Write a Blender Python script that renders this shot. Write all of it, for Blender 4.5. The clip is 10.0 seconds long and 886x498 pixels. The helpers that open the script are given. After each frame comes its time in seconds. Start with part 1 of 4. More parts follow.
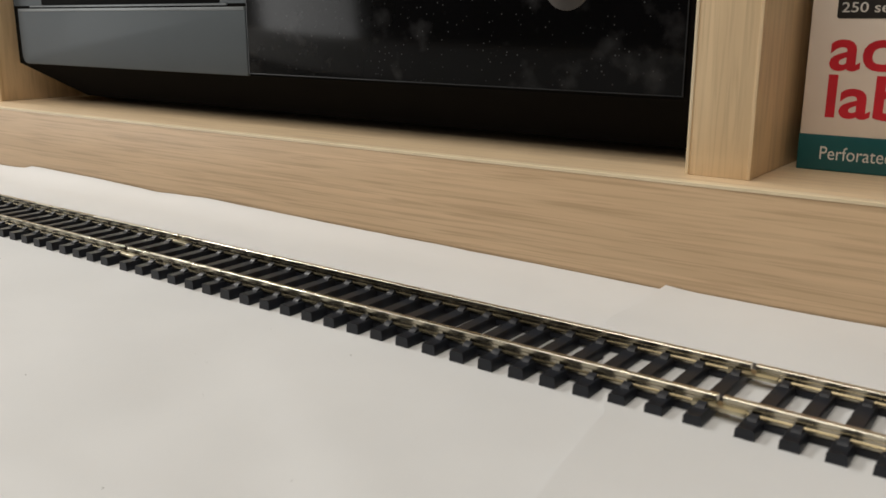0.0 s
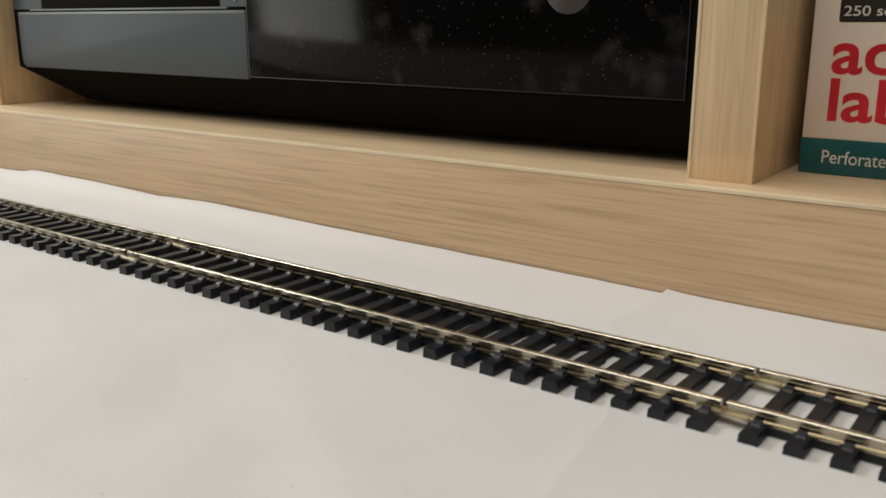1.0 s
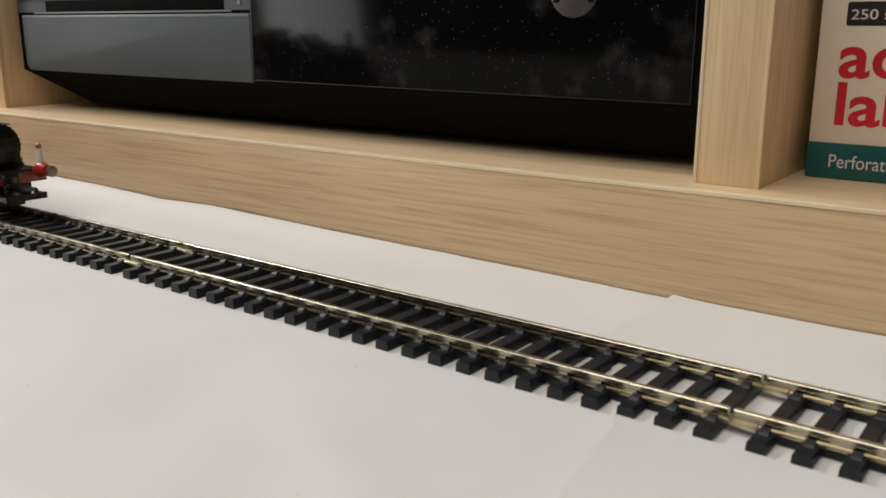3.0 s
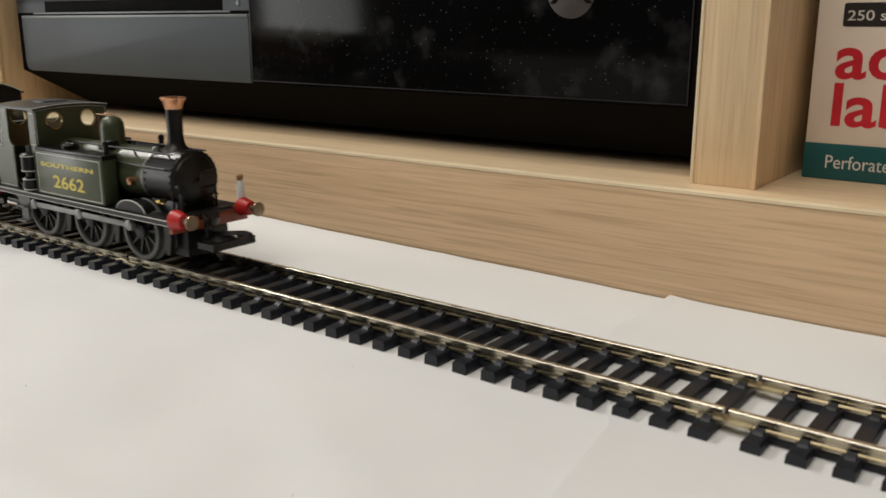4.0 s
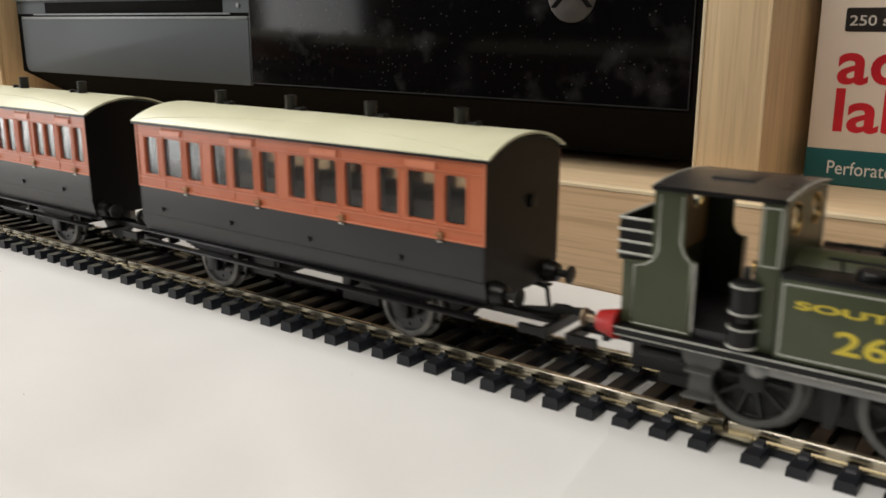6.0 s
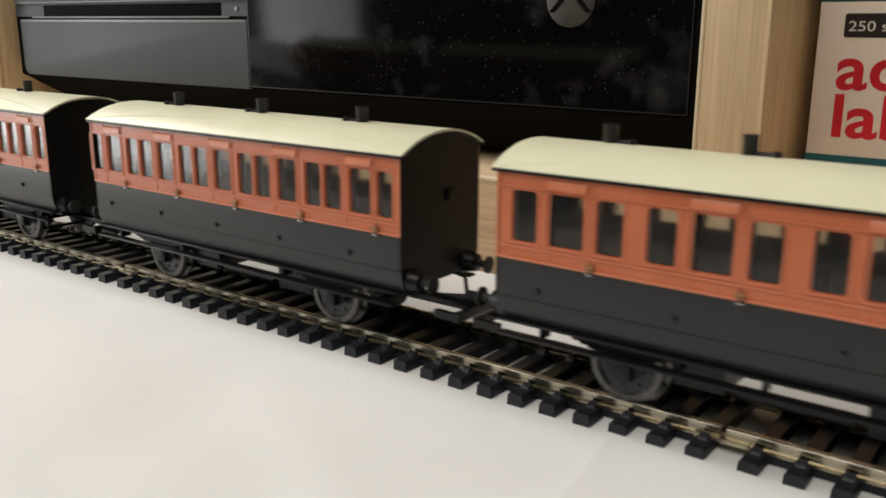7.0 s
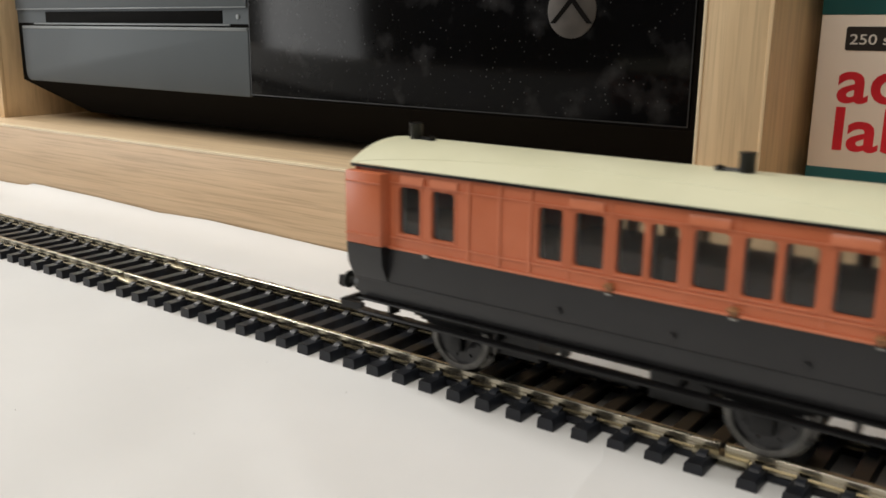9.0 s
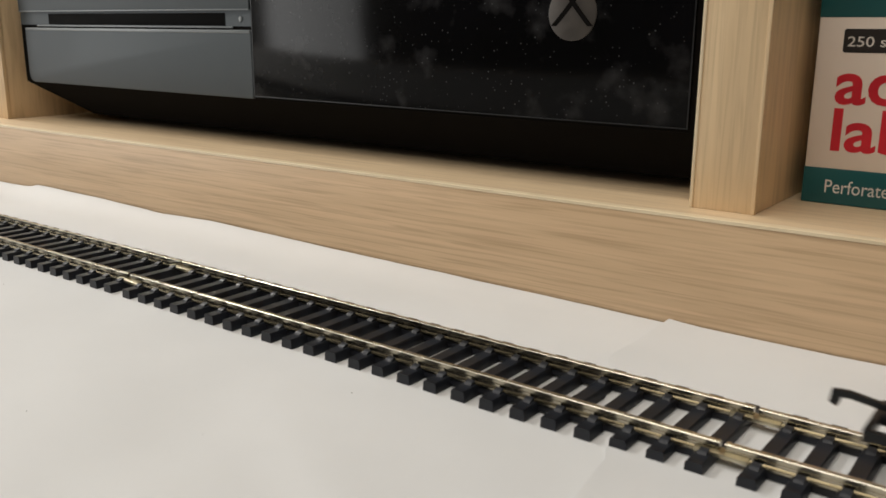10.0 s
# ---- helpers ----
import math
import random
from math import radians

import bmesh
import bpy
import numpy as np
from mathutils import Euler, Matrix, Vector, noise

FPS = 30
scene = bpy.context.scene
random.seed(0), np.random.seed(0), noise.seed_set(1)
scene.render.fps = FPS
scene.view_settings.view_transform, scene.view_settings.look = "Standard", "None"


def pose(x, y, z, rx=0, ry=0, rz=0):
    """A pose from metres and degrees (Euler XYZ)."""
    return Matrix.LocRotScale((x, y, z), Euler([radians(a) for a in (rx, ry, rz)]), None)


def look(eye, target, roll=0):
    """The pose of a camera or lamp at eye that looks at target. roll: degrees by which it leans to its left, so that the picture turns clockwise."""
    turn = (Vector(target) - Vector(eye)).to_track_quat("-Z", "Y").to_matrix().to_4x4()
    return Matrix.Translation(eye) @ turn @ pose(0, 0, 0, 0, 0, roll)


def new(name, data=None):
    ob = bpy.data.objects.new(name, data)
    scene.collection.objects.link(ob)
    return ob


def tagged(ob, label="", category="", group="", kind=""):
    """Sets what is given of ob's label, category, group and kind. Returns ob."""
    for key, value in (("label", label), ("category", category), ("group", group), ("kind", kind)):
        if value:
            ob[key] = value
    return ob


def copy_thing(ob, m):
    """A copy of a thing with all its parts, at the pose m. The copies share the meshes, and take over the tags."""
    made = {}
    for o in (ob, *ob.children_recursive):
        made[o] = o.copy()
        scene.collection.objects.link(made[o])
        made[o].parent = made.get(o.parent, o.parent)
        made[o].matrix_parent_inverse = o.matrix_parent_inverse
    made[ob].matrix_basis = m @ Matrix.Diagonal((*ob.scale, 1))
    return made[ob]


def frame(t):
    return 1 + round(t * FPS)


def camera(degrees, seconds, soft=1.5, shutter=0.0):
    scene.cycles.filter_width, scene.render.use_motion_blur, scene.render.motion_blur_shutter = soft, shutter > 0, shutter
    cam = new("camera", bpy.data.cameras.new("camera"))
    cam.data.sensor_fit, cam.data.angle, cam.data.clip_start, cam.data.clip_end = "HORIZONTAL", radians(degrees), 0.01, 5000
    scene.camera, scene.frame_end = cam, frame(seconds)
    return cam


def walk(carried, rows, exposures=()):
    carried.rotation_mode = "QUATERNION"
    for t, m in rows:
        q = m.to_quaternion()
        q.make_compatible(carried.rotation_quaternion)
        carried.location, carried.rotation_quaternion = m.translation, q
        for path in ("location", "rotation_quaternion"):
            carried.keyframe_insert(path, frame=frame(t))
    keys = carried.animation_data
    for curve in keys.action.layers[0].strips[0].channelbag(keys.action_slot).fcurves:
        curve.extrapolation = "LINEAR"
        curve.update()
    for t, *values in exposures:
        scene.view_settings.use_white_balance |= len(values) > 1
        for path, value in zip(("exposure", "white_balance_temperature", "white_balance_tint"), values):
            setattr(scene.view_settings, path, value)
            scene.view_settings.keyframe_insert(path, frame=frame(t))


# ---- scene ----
cam = camera(53.06, 10.0, soft=1.5, shutter=0.25)
cam.data.dof.use_dof, cam.data.dof.focus_distance, cam.data.dof.aperture_fstop = True, 0.29, 46.0
walk(cam, [
    (0, pose(0.00199, -0.14848, 0.06573, 75.432, -0.071, 36.590)),
    (0.5, pose(0.00168, -0.14795, 0.06591, 75.564, -0.137, 36.520)),
    (1, pose(0.00122, -0.14812, 0.06554, 75.681, -0.103, 36.565)),
    (1.5, pose(0.00142, -0.14804, 0.06578, 75.767, -0.128, 36.598)),
    (2, pose(0.00057, -0.14732, 0.06612, 75.845, -0.150, 36.634)),
    (2.5, pose(0.00000, -0.14733, 0.06610, 75.802, -0.099, 36.732)),
    (4, pose(0.00128, -0.14717, 0.06648, 75.742, -0.063, 36.846)),
    (4.5, pose(0.00061, -0.14695, 0.06673, 75.749, -0.084, 36.799)),
    (5, pose(0.00072, -0.14658, 0.06743, 75.60, -0.045, 36.830)),
    (5.5, pose(0.00080, -0.14619, 0.06813, 75.522, -0.009, 36.921)),
    (7, pose(0.00088, -0.14504, 0.06857, 75.773, -0.255, 36.976)),
    (7.5, pose(0.00103, -0.14461, 0.06910, 75.900, -0.262, 37.028)),
    (8, pose(0.00201, -0.14463, 0.06815, 76.094, -0.396, 37.053)),
    (8.5, pose(0.00075, -0.14485, 0.06881, 75.913, -0.406, 37.008)),
    (9, pose(0.00069, -0.14418, 0.06995, 76.088, -0.551, 37.114)),
    (9.5, pose(0.00059, -0.14408, 0.06976, 76.101, -0.632, 37.133)),
    (10, pose(0.00140, -0.14650, 0.07161, 75.891, -0.359, 37.052)),
], exposures=[(0, -0.06), (2.7, -0.03), (4, 0.09), (5.5, 0.24), (7, 0.26), (8.5, 0.22), (9.5, 0.14), (10, 0.02)])

# ---- light ----
world = bpy.data.worlds.new("room_air")
scene.world = world
world.use_nodes = True
world.node_tree.nodes["Background"].inputs[0].default_value = (0.9, 0.95, 1.0, 1)
world.node_tree.nodes["Background"].inputs[1].default_value = 0.05


def area_lamp(name, eye, target, size, watts, colour):
    data = bpy.data.lights.new(name, "AREA")
    data.shape, data.size, data.energy, data.color = "DISK", size, watts, colour
    ob = new(name, data)
    ob.matrix_world = look(eye, target)
    return ob


area_lamp("ceiling_lamp", (-0.68, -0.26, 1.60), (-0.2, 0.0, 0.0), 0.5, 4.3, (1.0, 0.925, 0.82))
# Key light from the left, set after shadows and glints; its lamp is assumed.
area_lamp("floor_lamp", (-1.22, 0.04, 0.95), (-0.1, 0.0, 0.0), 0.22, 8.0, (1.0, 0.96, 0.90))
# Broad fill from the front, added to lift the upright faces; no lamp known.
area_lamp("standing_lamp", (-0.10, -0.88, 1.50), (-0.06, 0.0, 0.0), 1.30, 17.0, (1.0, 0.925, 0.825))
# West fill light added with no known source; wall_west is opened for it.
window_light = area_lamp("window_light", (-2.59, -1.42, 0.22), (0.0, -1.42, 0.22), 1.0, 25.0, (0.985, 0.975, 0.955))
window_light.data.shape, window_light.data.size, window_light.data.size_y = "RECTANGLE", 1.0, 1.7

MM = 0.001
RAIL = 4.2  # rail top above the table, mm


# ---- materials ----
def material(name, col, rough=0.5, metal=0.0, col2=None, scale=120.0, fine=1500.0, bump=0.15, depth=0.00005,
             stretch=(1, 1, 1), spec=0.5, rough_var=0.1, low=0.35, high=0.65, coat=0.0, island=0.0):
    m = bpy.data.materials.new(name)
    m.use_nodes = True
    nt = m.node_tree
    b = nt.nodes["Principled BSDF"]
    b.inputs["Metallic"].default_value = metal
    b.inputs["Specular IOR Level"].default_value = spec
    b.inputs["Coat Weight"].default_value = coat
    tc = nt.nodes.new("ShaderNodeTexCoord")
    mp = nt.nodes.new("ShaderNodeMapping")
    mp.inputs["Scale"].default_value = stretch
    nt.links.new(tc.outputs["Object"], mp.inputs["Vector"])
    n1 = nt.nodes.new("ShaderNodeTexNoise")
    n1.inputs["Scale"].default_value, n1.inputs["Detail"].default_value = scale, 5
    n2 = nt.nodes.new("ShaderNodeTexNoise")
    n2.inputs["Scale"].default_value, n2.inputs["Detail"].default_value = fine, 3
    for n in (n1, n2):
        nt.links.new(mp.outputs["Vector"], n.inputs["Vector"])
    ramp = nt.nodes.new("ShaderNodeValToRGB")
    ramp.color_ramp.elements[0].position, ramp.color_ramp.elements[1].position = low, high
    col2 = col2 or tuple(c * 0.82 for c in col)
    ramp.color_ramp.elements[0].color, ramp.color_ramp.elements[1].color = (*col2, 1), (*col, 1)
    nt.links.new(n1.outputs["Fac"], ramp.inputs["Fac"])
    nt.links.new(ramp.outputs["Color"], b.inputs["Base Color"])
    mr = nt.nodes.new("ShaderNodeMapRange")
    mr.inputs["To Min"].default_value, mr.inputs["To Max"].default_value = max(rough - rough_var, 0.02), min(rough + rough_var, 1)
    nt.links.new(n1.outputs["Fac"], mr.inputs["Value"])
    nt.links.new(mr.outputs["Result"], b.inputs["Roughness"])
    bp = nt.nodes.new("ShaderNodeBump")
    bp.inputs["Strength"].default_value, bp.inputs["Distance"].default_value = bump, depth
    nt.links.new(n2.outputs["Fac"], bp.inputs["Height"])
    nt.links.new(bp.outputs["Normal"], b.inputs["Normal"])
    return m


def wood(name, light, dark, stretch, grain=0.52):
    """Pale oak foil: broad bands, fine dark pores along the grain."""
    m = material(name, light, 0.45, 0, dark, 1.0, 3.0, 0.10, 0.0002, stretch, low=0.38, high=0.62, rough_var=0.06)
    nt = m.node_tree
    b = nt.nodes["Principled BSDF"]
    mp = next(n for n in nt.nodes if n.type == "MAPPING")
    ramp = next(n for n in nt.nodes if n.type == "VALTORGB")
    n1 = next(n for n in nt.nodes if n.type == "TEX_NOISE")
    n1.inputs["Distortion"].default_value = 0.6
    pores = nt.nodes.new("ShaderNodeTexNoise")
    pores.inputs["Scale"].default_value, pores.inputs["Detail"].default_value = 4.5, 4
    longer = nt.nodes.new("ShaderNodeMapping")
    longer.inputs["Scale"].default_value = [0.38 if v == min(stretch) else 0.8 for v in stretch]
    nt.links.new(mp.outputs["Vector"], longer.inputs["Vector"])
    nt.links.new(longer.outputs["Vector"], pores.inputs["Vector"])
    pores.inputs["Distortion"].default_value = 0.5
    pr = nt.nodes.new("ShaderNodeValToRGB")
    pr.color_ramp.elements[0].position, pr.color_ramp.elements[1].position = 0.36, 0.52
    pr.color_ramp.elements[0].color, pr.color_ramp.elements[1].color = (0.66, 0.62, 0.58, 1), (1, 1, 1, 1)
    nt.links.new(pores.outputs["Fac"], pr.inputs["Fac"])
    mix = nt.nodes.new("ShaderNodeMix")
    mix.data_type, mix.blend_type = "RGBA", "MULTIPLY"
    mix.inputs["Factor"].default_value = grain
    nt.links.new(ramp.outputs["Color"], mix.inputs["A"])
    nt.links.new(pr.outputs["Color"], mix.inputs["B"])
    nt.links.new(mix.outputs["Result"], b.inputs["Base Color"])
    return m


def dusty_gloss(name):
    """Black glossy plastic with fingerprints and specks of dust."""
    m = material(name, (0.004, 0.004, 0.0045), 0.12, 0, (0.003, 0.003, 0.003), 40, 900, 0.01, rough_var=0.03, spec=0.085)
    nt = m.node_tree
    b = nt.nodes["Principled BSDF"]
    tc = next(n for n in nt.nodes if n.type == "TEX_COORD")
    base = next(n for n in nt.nodes if n.type == "VALTORGB")
    specks = nt.nodes.new("ShaderNodeTexVoronoi")
    specks.inputs["Scale"].default_value = 520
    nt.links.new(tc.outputs["Object"], specks.inputs["Vector"])
    sr = nt.nodes.new("ShaderNodeValToRGB")
    sr.color_ramp.elements[0].position, sr.color_ramp.elements[1].position = 0.06, 0.17
    sr.color_ramp.elements[0].color, sr.color_ramp.elements[1].color = (1, 1, 1, 1), (0, 0, 0, 1)
    nt.links.new(specks.outputs["Distance"], sr.inputs["Fac"])
    patch = nt.nodes.new("ShaderNodeTexNoise")
    patch.inputs["Scale"].default_value, patch.inputs["Detail"].default_value = 100, 8
    nt.links.new(tc.outputs["Object"], patch.inputs["Vector"])
    pr = nt.nodes.new("ShaderNodeValToRGB")
    pr.color_ramp.elements[0].position, pr.color_ramp.elements[1].position = 0.56, 0.80
    nt.links.new(patch.outputs["Fac"], pr.inputs["Fac"])
    mul = nt.nodes.new("ShaderNodeMath")
    mul.operation = "MULTIPLY"
    few = nt.nodes.new("ShaderNodeValToRGB")
    few.color_ramp.elements[0].position, few.color_ramp.elements[1].position = 0.55, 0.70
    few.color_ramp.elements[1].color = (0.28, 0.28, 0.28, 1)
    nt.links.new(specks.outputs["Color"], few.inputs["Fac"])
    nt.links.new(sr.outputs["Color"], mul.inputs[0])
    nt.links.new(few.outputs["Color"], mul.inputs[1])
    smear = nt.nodes.new("ShaderNodeMath")
    smear.operation = "MULTIPLY_ADD"
    smear.inputs[1].default_value = 0.12
    nt.links.new(pr.outputs["Color"], smear.inputs[0])
    nt.links.new(mul.outputs[0], smear.inputs[2])
    mix = nt.nodes.new("ShaderNodeMix")
    mix.data_type = "RGBA"
    nt.links.new(smear.outputs[0], mix.inputs["Factor"])
    nt.links.new(base.outputs["Color"], mix.inputs["A"])
    mix.inputs["B"].default_value = (0.24, 0.24, 0.25, 1)
    nt.links.new(mix.outputs["Result"], b.inputs["Base Color"])
    return m


def glass(name, tint=(0.9, 0.95, 0.93), rough=0.03, ior=1.5, haze=0.0):
    m = bpy.data.materials.new(name)
    m.use_nodes = True
    b = m.node_tree.nodes["Principled BSDF"]
    b.inputs["Base Color"].default_value = (*tint, 1)
    b.inputs["Transmission Weight"].default_value = 1 - haze
    b.inputs["Roughness"].default_value = rough
    b.inputs["IOR"].default_value = ior
    return m


OAK_H = wood("oak_foil_lengthwise", (0.67, 0.478, 0.295), (0.60, 0.424, 0.255), (15, 110, 330))
OAK_TOP = wood("oak_foil_shelf", (0.76, 0.59, 0.385), (0.70, 0.535, 0.345), (15, 240, 90), 0.4)
OAK_V = wood("oak_foil_upright", (0.77, 0.58, 0.355), (0.71, 0.53, 0.32), (300, 120, 18), 0.38)
# Edge band painted paler than it is, to carry the lit edge's highlight.
EDGE = material("pale_lit_edge_band", (0.82, 0.69, 0.48), 0.4, 0, (0.76, 0.63, 0.43), 60, 900, 0.05)
PAPER = material("white_paper", (0.695, 0.71, 0.72), 0.65, 0, (0.655, 0.67, 0.68), 18, 2500, 0.10, 0.00004)
SLEEPER = material("black_plastic_sleeper", (0.015, 0.018, 0.025), 0.38, 0, (0.010, 0.010, 0.012), 300, 1800, 0.25, 0.00008, spec=0.32)
NICKEL = material("nickel_silver_rail", (0.74, 0.71, 0.60), 0.27, 1, (0.64, 0.61, 0.50), 90, 1400, 0.03, rough_var=0.05)
# Rail sides and foot, darker than the upward faces of the head.
RAILSIDE = material("darker_rail_side", (0.46, 0.42, 0.33), 0.18, 1, (0.37, 0.335, 0.26), 120, 1400, 0.05, rough_var=0.06)
JOINER = material("dull_rail_joiner", (0.58, 0.53, 0.38), 0.34, 1, (0.48, 0.43, 0.31), 300)
GREEN = material("olive_green_paint", (0.050, 0.061, 0.031), 0.36, 0, (0.043, 0.053, 0.026), 200, 2500, 0.05)
BLACK = material("satin_black_paint", (0.0065, 0.0065, 0.007), 0.34, 0, (0.005, 0.005, 0.0055), 200, 2500, 0.08, spec=0.32)
ROOFBLACK = material("dark_grey_roof_paint", (0.034, 0.034, 0.036), 0.30, 0, (0.022, 0.022, 0.024), 150, 2500, 0.08)
CABINSIDE = material("ochre_cab_lining", (0.26, 0.17, 0.07), 0.5)
LINE = material("pale_grey_lining", (0.52, 0.53, 0.49), 0.45, 0, (0.42, 0.43, 0.39), 300)
YELLOW = material("yellow_lettering", (0.62, 0.50, 0.05), 0.45, 0, (0.55, 0.44, 0.04), 400)
EDGEGLINT = material("glazing_edge_glint", (0.30, 0.31, 0.32), 0.4, 0, (0.24, 0.25, 0.26), 300)
BRONZE = material("dull_bronze_paint", (0.34, 0.17, 0.075), 0.4, 0.3, (0.26, 0.12, 0.05), 500, 2500, 0.1)
COPPER = material("copper", (0.72, 0.38, 0.22), 0.32, 1, (0.55, 0.27, 0.14), 500, 2500, 0.1)
BRASS = material("brass", (0.66, 0.45, 0.18), 0.3, 1, (0.5, 0.33, 0.12), 500, 2500, 0.1)
BUFFERFACE = material("tarnished_buffer_metal", (0.34, 0.27, 0.19), 0.45, 0.8, (0.22, 0.17, 0.12), 300, 2500, 0.1)
STEEL = material("dull_steel", (0.42, 0.41, 0.38), 0.38, 1, (0.33, 0.32, 0.30), 300, 2500, 0.1)
RODGREY = material("grey_coupling_rod", (0.30, 0.30, 0.29), 0.42, 0.4, (0.23, 0.23, 0.22), 300)
WHEELGREY = material("dark_grey_wheel", (0.017, 0.018, 0.017), 0.5, 0, (0.012, 0.013, 0.012), 400, spec=0.35)
RIM = material("dark_wheel_rim", (0.17, 0.165, 0.155), 0.38, 0.5, (0.08, 0.078, 0.072), 300)
TYRE = material("grey_tyre", (0.095, 0.097, 0.092), 0.42, 0.2, (0.09, 0.092, 0.088), 300)
RED = material("vermilion_paint", (0.46, 0.022, 0.020), 0.35, 0, (0.38, 0.016, 0.015), 300)
ORANGE = material("orange_buffer_beam", (0.27, 0.050, 0.018), 0.4, 0, (0.21, 0.040, 0.015), 300)
SALMON = material("salmon_coach_paint", (0.55, 0.160, 0.074), 0.34, 0, (0.50, 0.138, 0.060), 120, 2500, 0.06)
SALMONHI = material("salmon_moulding_paint", (0.60, 0.20, 0.105), 0.32, 0, (0.54, 0.172, 0.085), 200)
UMBER = material("dark_grey_coach_paint", (0.0145, 0.0145, 0.016), 0.32, 0, (0.011, 0.011, 0.0125), 120, 2500, 0.06)
CREAM = material("cream_roof_paint", (0.67, 0.68, 0.51), 0.34, 0, (0.63, 0.64, 0.47), 60, 1800, 0.10)
COACHEND = material("coach_end_black", (0.006, 0.0057, 0.0054), 0.42, 0, (0.0045, 0.0043, 0.004), 150, spec=0.22)
MAROON = material("dark_maroon_interior", (0.030, 0.017, 0.015), 0.7)
PANE = glass("clear_window_glass")
GLAZING = glass("hazy_plastic_glazing", (0.86, 0.88, 0.88), 0.13, 1.40, 0.010)
CONSOLE = dusty_gloss("glossy_black_plastic")
CONSOLEBODY = material("matt_black_plastic", (0.0075, 0.0069, 0.0064), 0.75, 0, (0.0058, 0.0053, 0.0049), 100, 2200, 0.15, spec=0.03)
PANELRIM = material("paler_gloss_edge", (0.010, 0.010, 0.011), 0.4, 0, (0.005, 0.005, 0.0055), 60, 900, 0.05)
SILVER = material("grey_metallic_panel", (0.092, 0.108, 0.120), 0.62, 0.15, (0.082, 0.097, 0.108), 25, 1800, 0.05)
# Lighter copy of the panel grey: paints the edges' highlight, also slot lip, button.
SILVERHI = material("highlight_grey_edge", (0.26, 0.28, 0.29), 0.45, 0.3, (0.22, 0.24, 0.25), 60)
LOGO = material("silver_badge", (0.075, 0.065, 0.056), 0.4, 0.3, (0.055, 0.048, 0.042), 200)
BOXWHITE = material("off_white_card", (0.80, 0.70, 0.61), 0.5, 0, (0.76, 0.66, 0.57), 60, 1500, 0.08)
TEAL = material("teal_card", (0.008, 0.098, 0.106), 0.42, 0, (0.006, 0.084, 0.092), 60, 1500, 0.06)
REDINK = material("red_ink", (0.62, 0.014, 0.028), 0.45)
VOID = material("unlit_recess_black", (0.003, 0.003, 0.003), 0.8, spec=0.1)
BLACKINK = material("black_ink", (0.020, 0.016, 0.014), 0.45)
WHITEINK = material("white_ink", (0.75, 0.72, 0.67), 0.5)
LAMPWHITE = material("white_lamp_enamel", (0.72, 0.72, 0.70), 0.4)
WALL = material("painted_wall", (0.62, 0.60, 0.56), 0.8, 0, (0.58, 0.56, 0.52), 3, 200, 0.1, 0.0005)
CARPET = material("grey_carpet", (0.045, 0.042, 0.040), 0.9, 0, (0.034, 0.032, 0.030), 20, 800, 0.3, 0.001)
# Unseen wall's colour, set near black only to darken the gloss panel's reflection.
DARKWALL = material("reflection_black_wall", (0.022, 0.021, 0.021), 0.9, 0, (0.018, 0.017, 0.017), 3, 200, 0.1, 0.0005, spec=0.1)
CEIL = material("white_ceiling", (0.80, 0.79, 0.77), 0.85, 0, (0.77, 0.76, 0.74), 3, 200, 0.1, 0.0005)


# ---- mesh helpers (millimetres) ----
def take(bm, n):
    bm.verts.ensure_lookup_table()
    return bm.verts[n:]


def bevelled(bm, n, size, segments=2):
    vs = set(take(bm, n))
    edges = [e for e in bm.edges if e.verts[0] in vs and e.verts[1] in vs]
    bmesh.ops.bevel(bm, geom=edges, offset=size, segments=segments, affect="EDGES", profile=0.5)


def prism(bm, pts, axis, a, b, bevel=0.0):
    """A polygon swept along an axis. pts: (u, v); x: (y, z), y: (x, z), z: (x, y)."""
    n = len(bm.verts)

    def put(u, v, w):
        return {"x": (w, u, v), "y": (u, w, v), "z": (u, v, w)}[axis]
    lo = [bm.verts.new(put(u, v, a)) for u, v in pts]
    hi = [bm.verts.new(put(u, v, b)) for u, v in pts]
    k = len(pts)
    fs = [bm.faces.new(lo[::-1]), bm.faces.new(hi)]
    for i in range(k):
        fs.append(bm.faces.new((lo[i], lo[(i + 1) % k], hi[(i + 1) % k], hi[i])))
    bmesh.ops.recalc_face_normals(bm, faces=fs)
    if bevel:
        bevelled(bm, n, bevel)
    return bm


def box(bm, x0, x1, y0, y1, z0, z1, bevel=0.0):
    return prism(bm, [(x0, y0), (x1, y0), (x1, y1), (x0, y1)], "z", z0, z1, bevel)


def lathe(bm, profile, origin, axis="z", n=20):
    """Turn (radius, height) pairs about an axis through origin."""
    ox, oy, oz = origin
    rings = []
    for r, h in profile:
        ring = []
        for i in range(n):
            a = 2 * math.pi * i / n
            u, v = r * math.cos(a), r * math.sin(a)
            p = {"z": (u, v, h), "x": (h, u, v), "y": (u, h, v)}[axis]
            ring.append(bm.verts.new((ox + p[0], oy + p[1], oz + p[2])))
        rings.append(ring)
    fs = []
    for ra, rb in zip(rings, rings[1:]):
        for i in range(n):
            fs.append(bm.faces.new((ra[i], ra[(i + 1) % n], rb[(i + 1) % n], rb[i])))
    for ring in (rings[0], rings[-1]):
        fs.append(bm.faces.new(ring))
    bmesh.ops.recalc_face_normals(bm, faces=fs)
    return bm


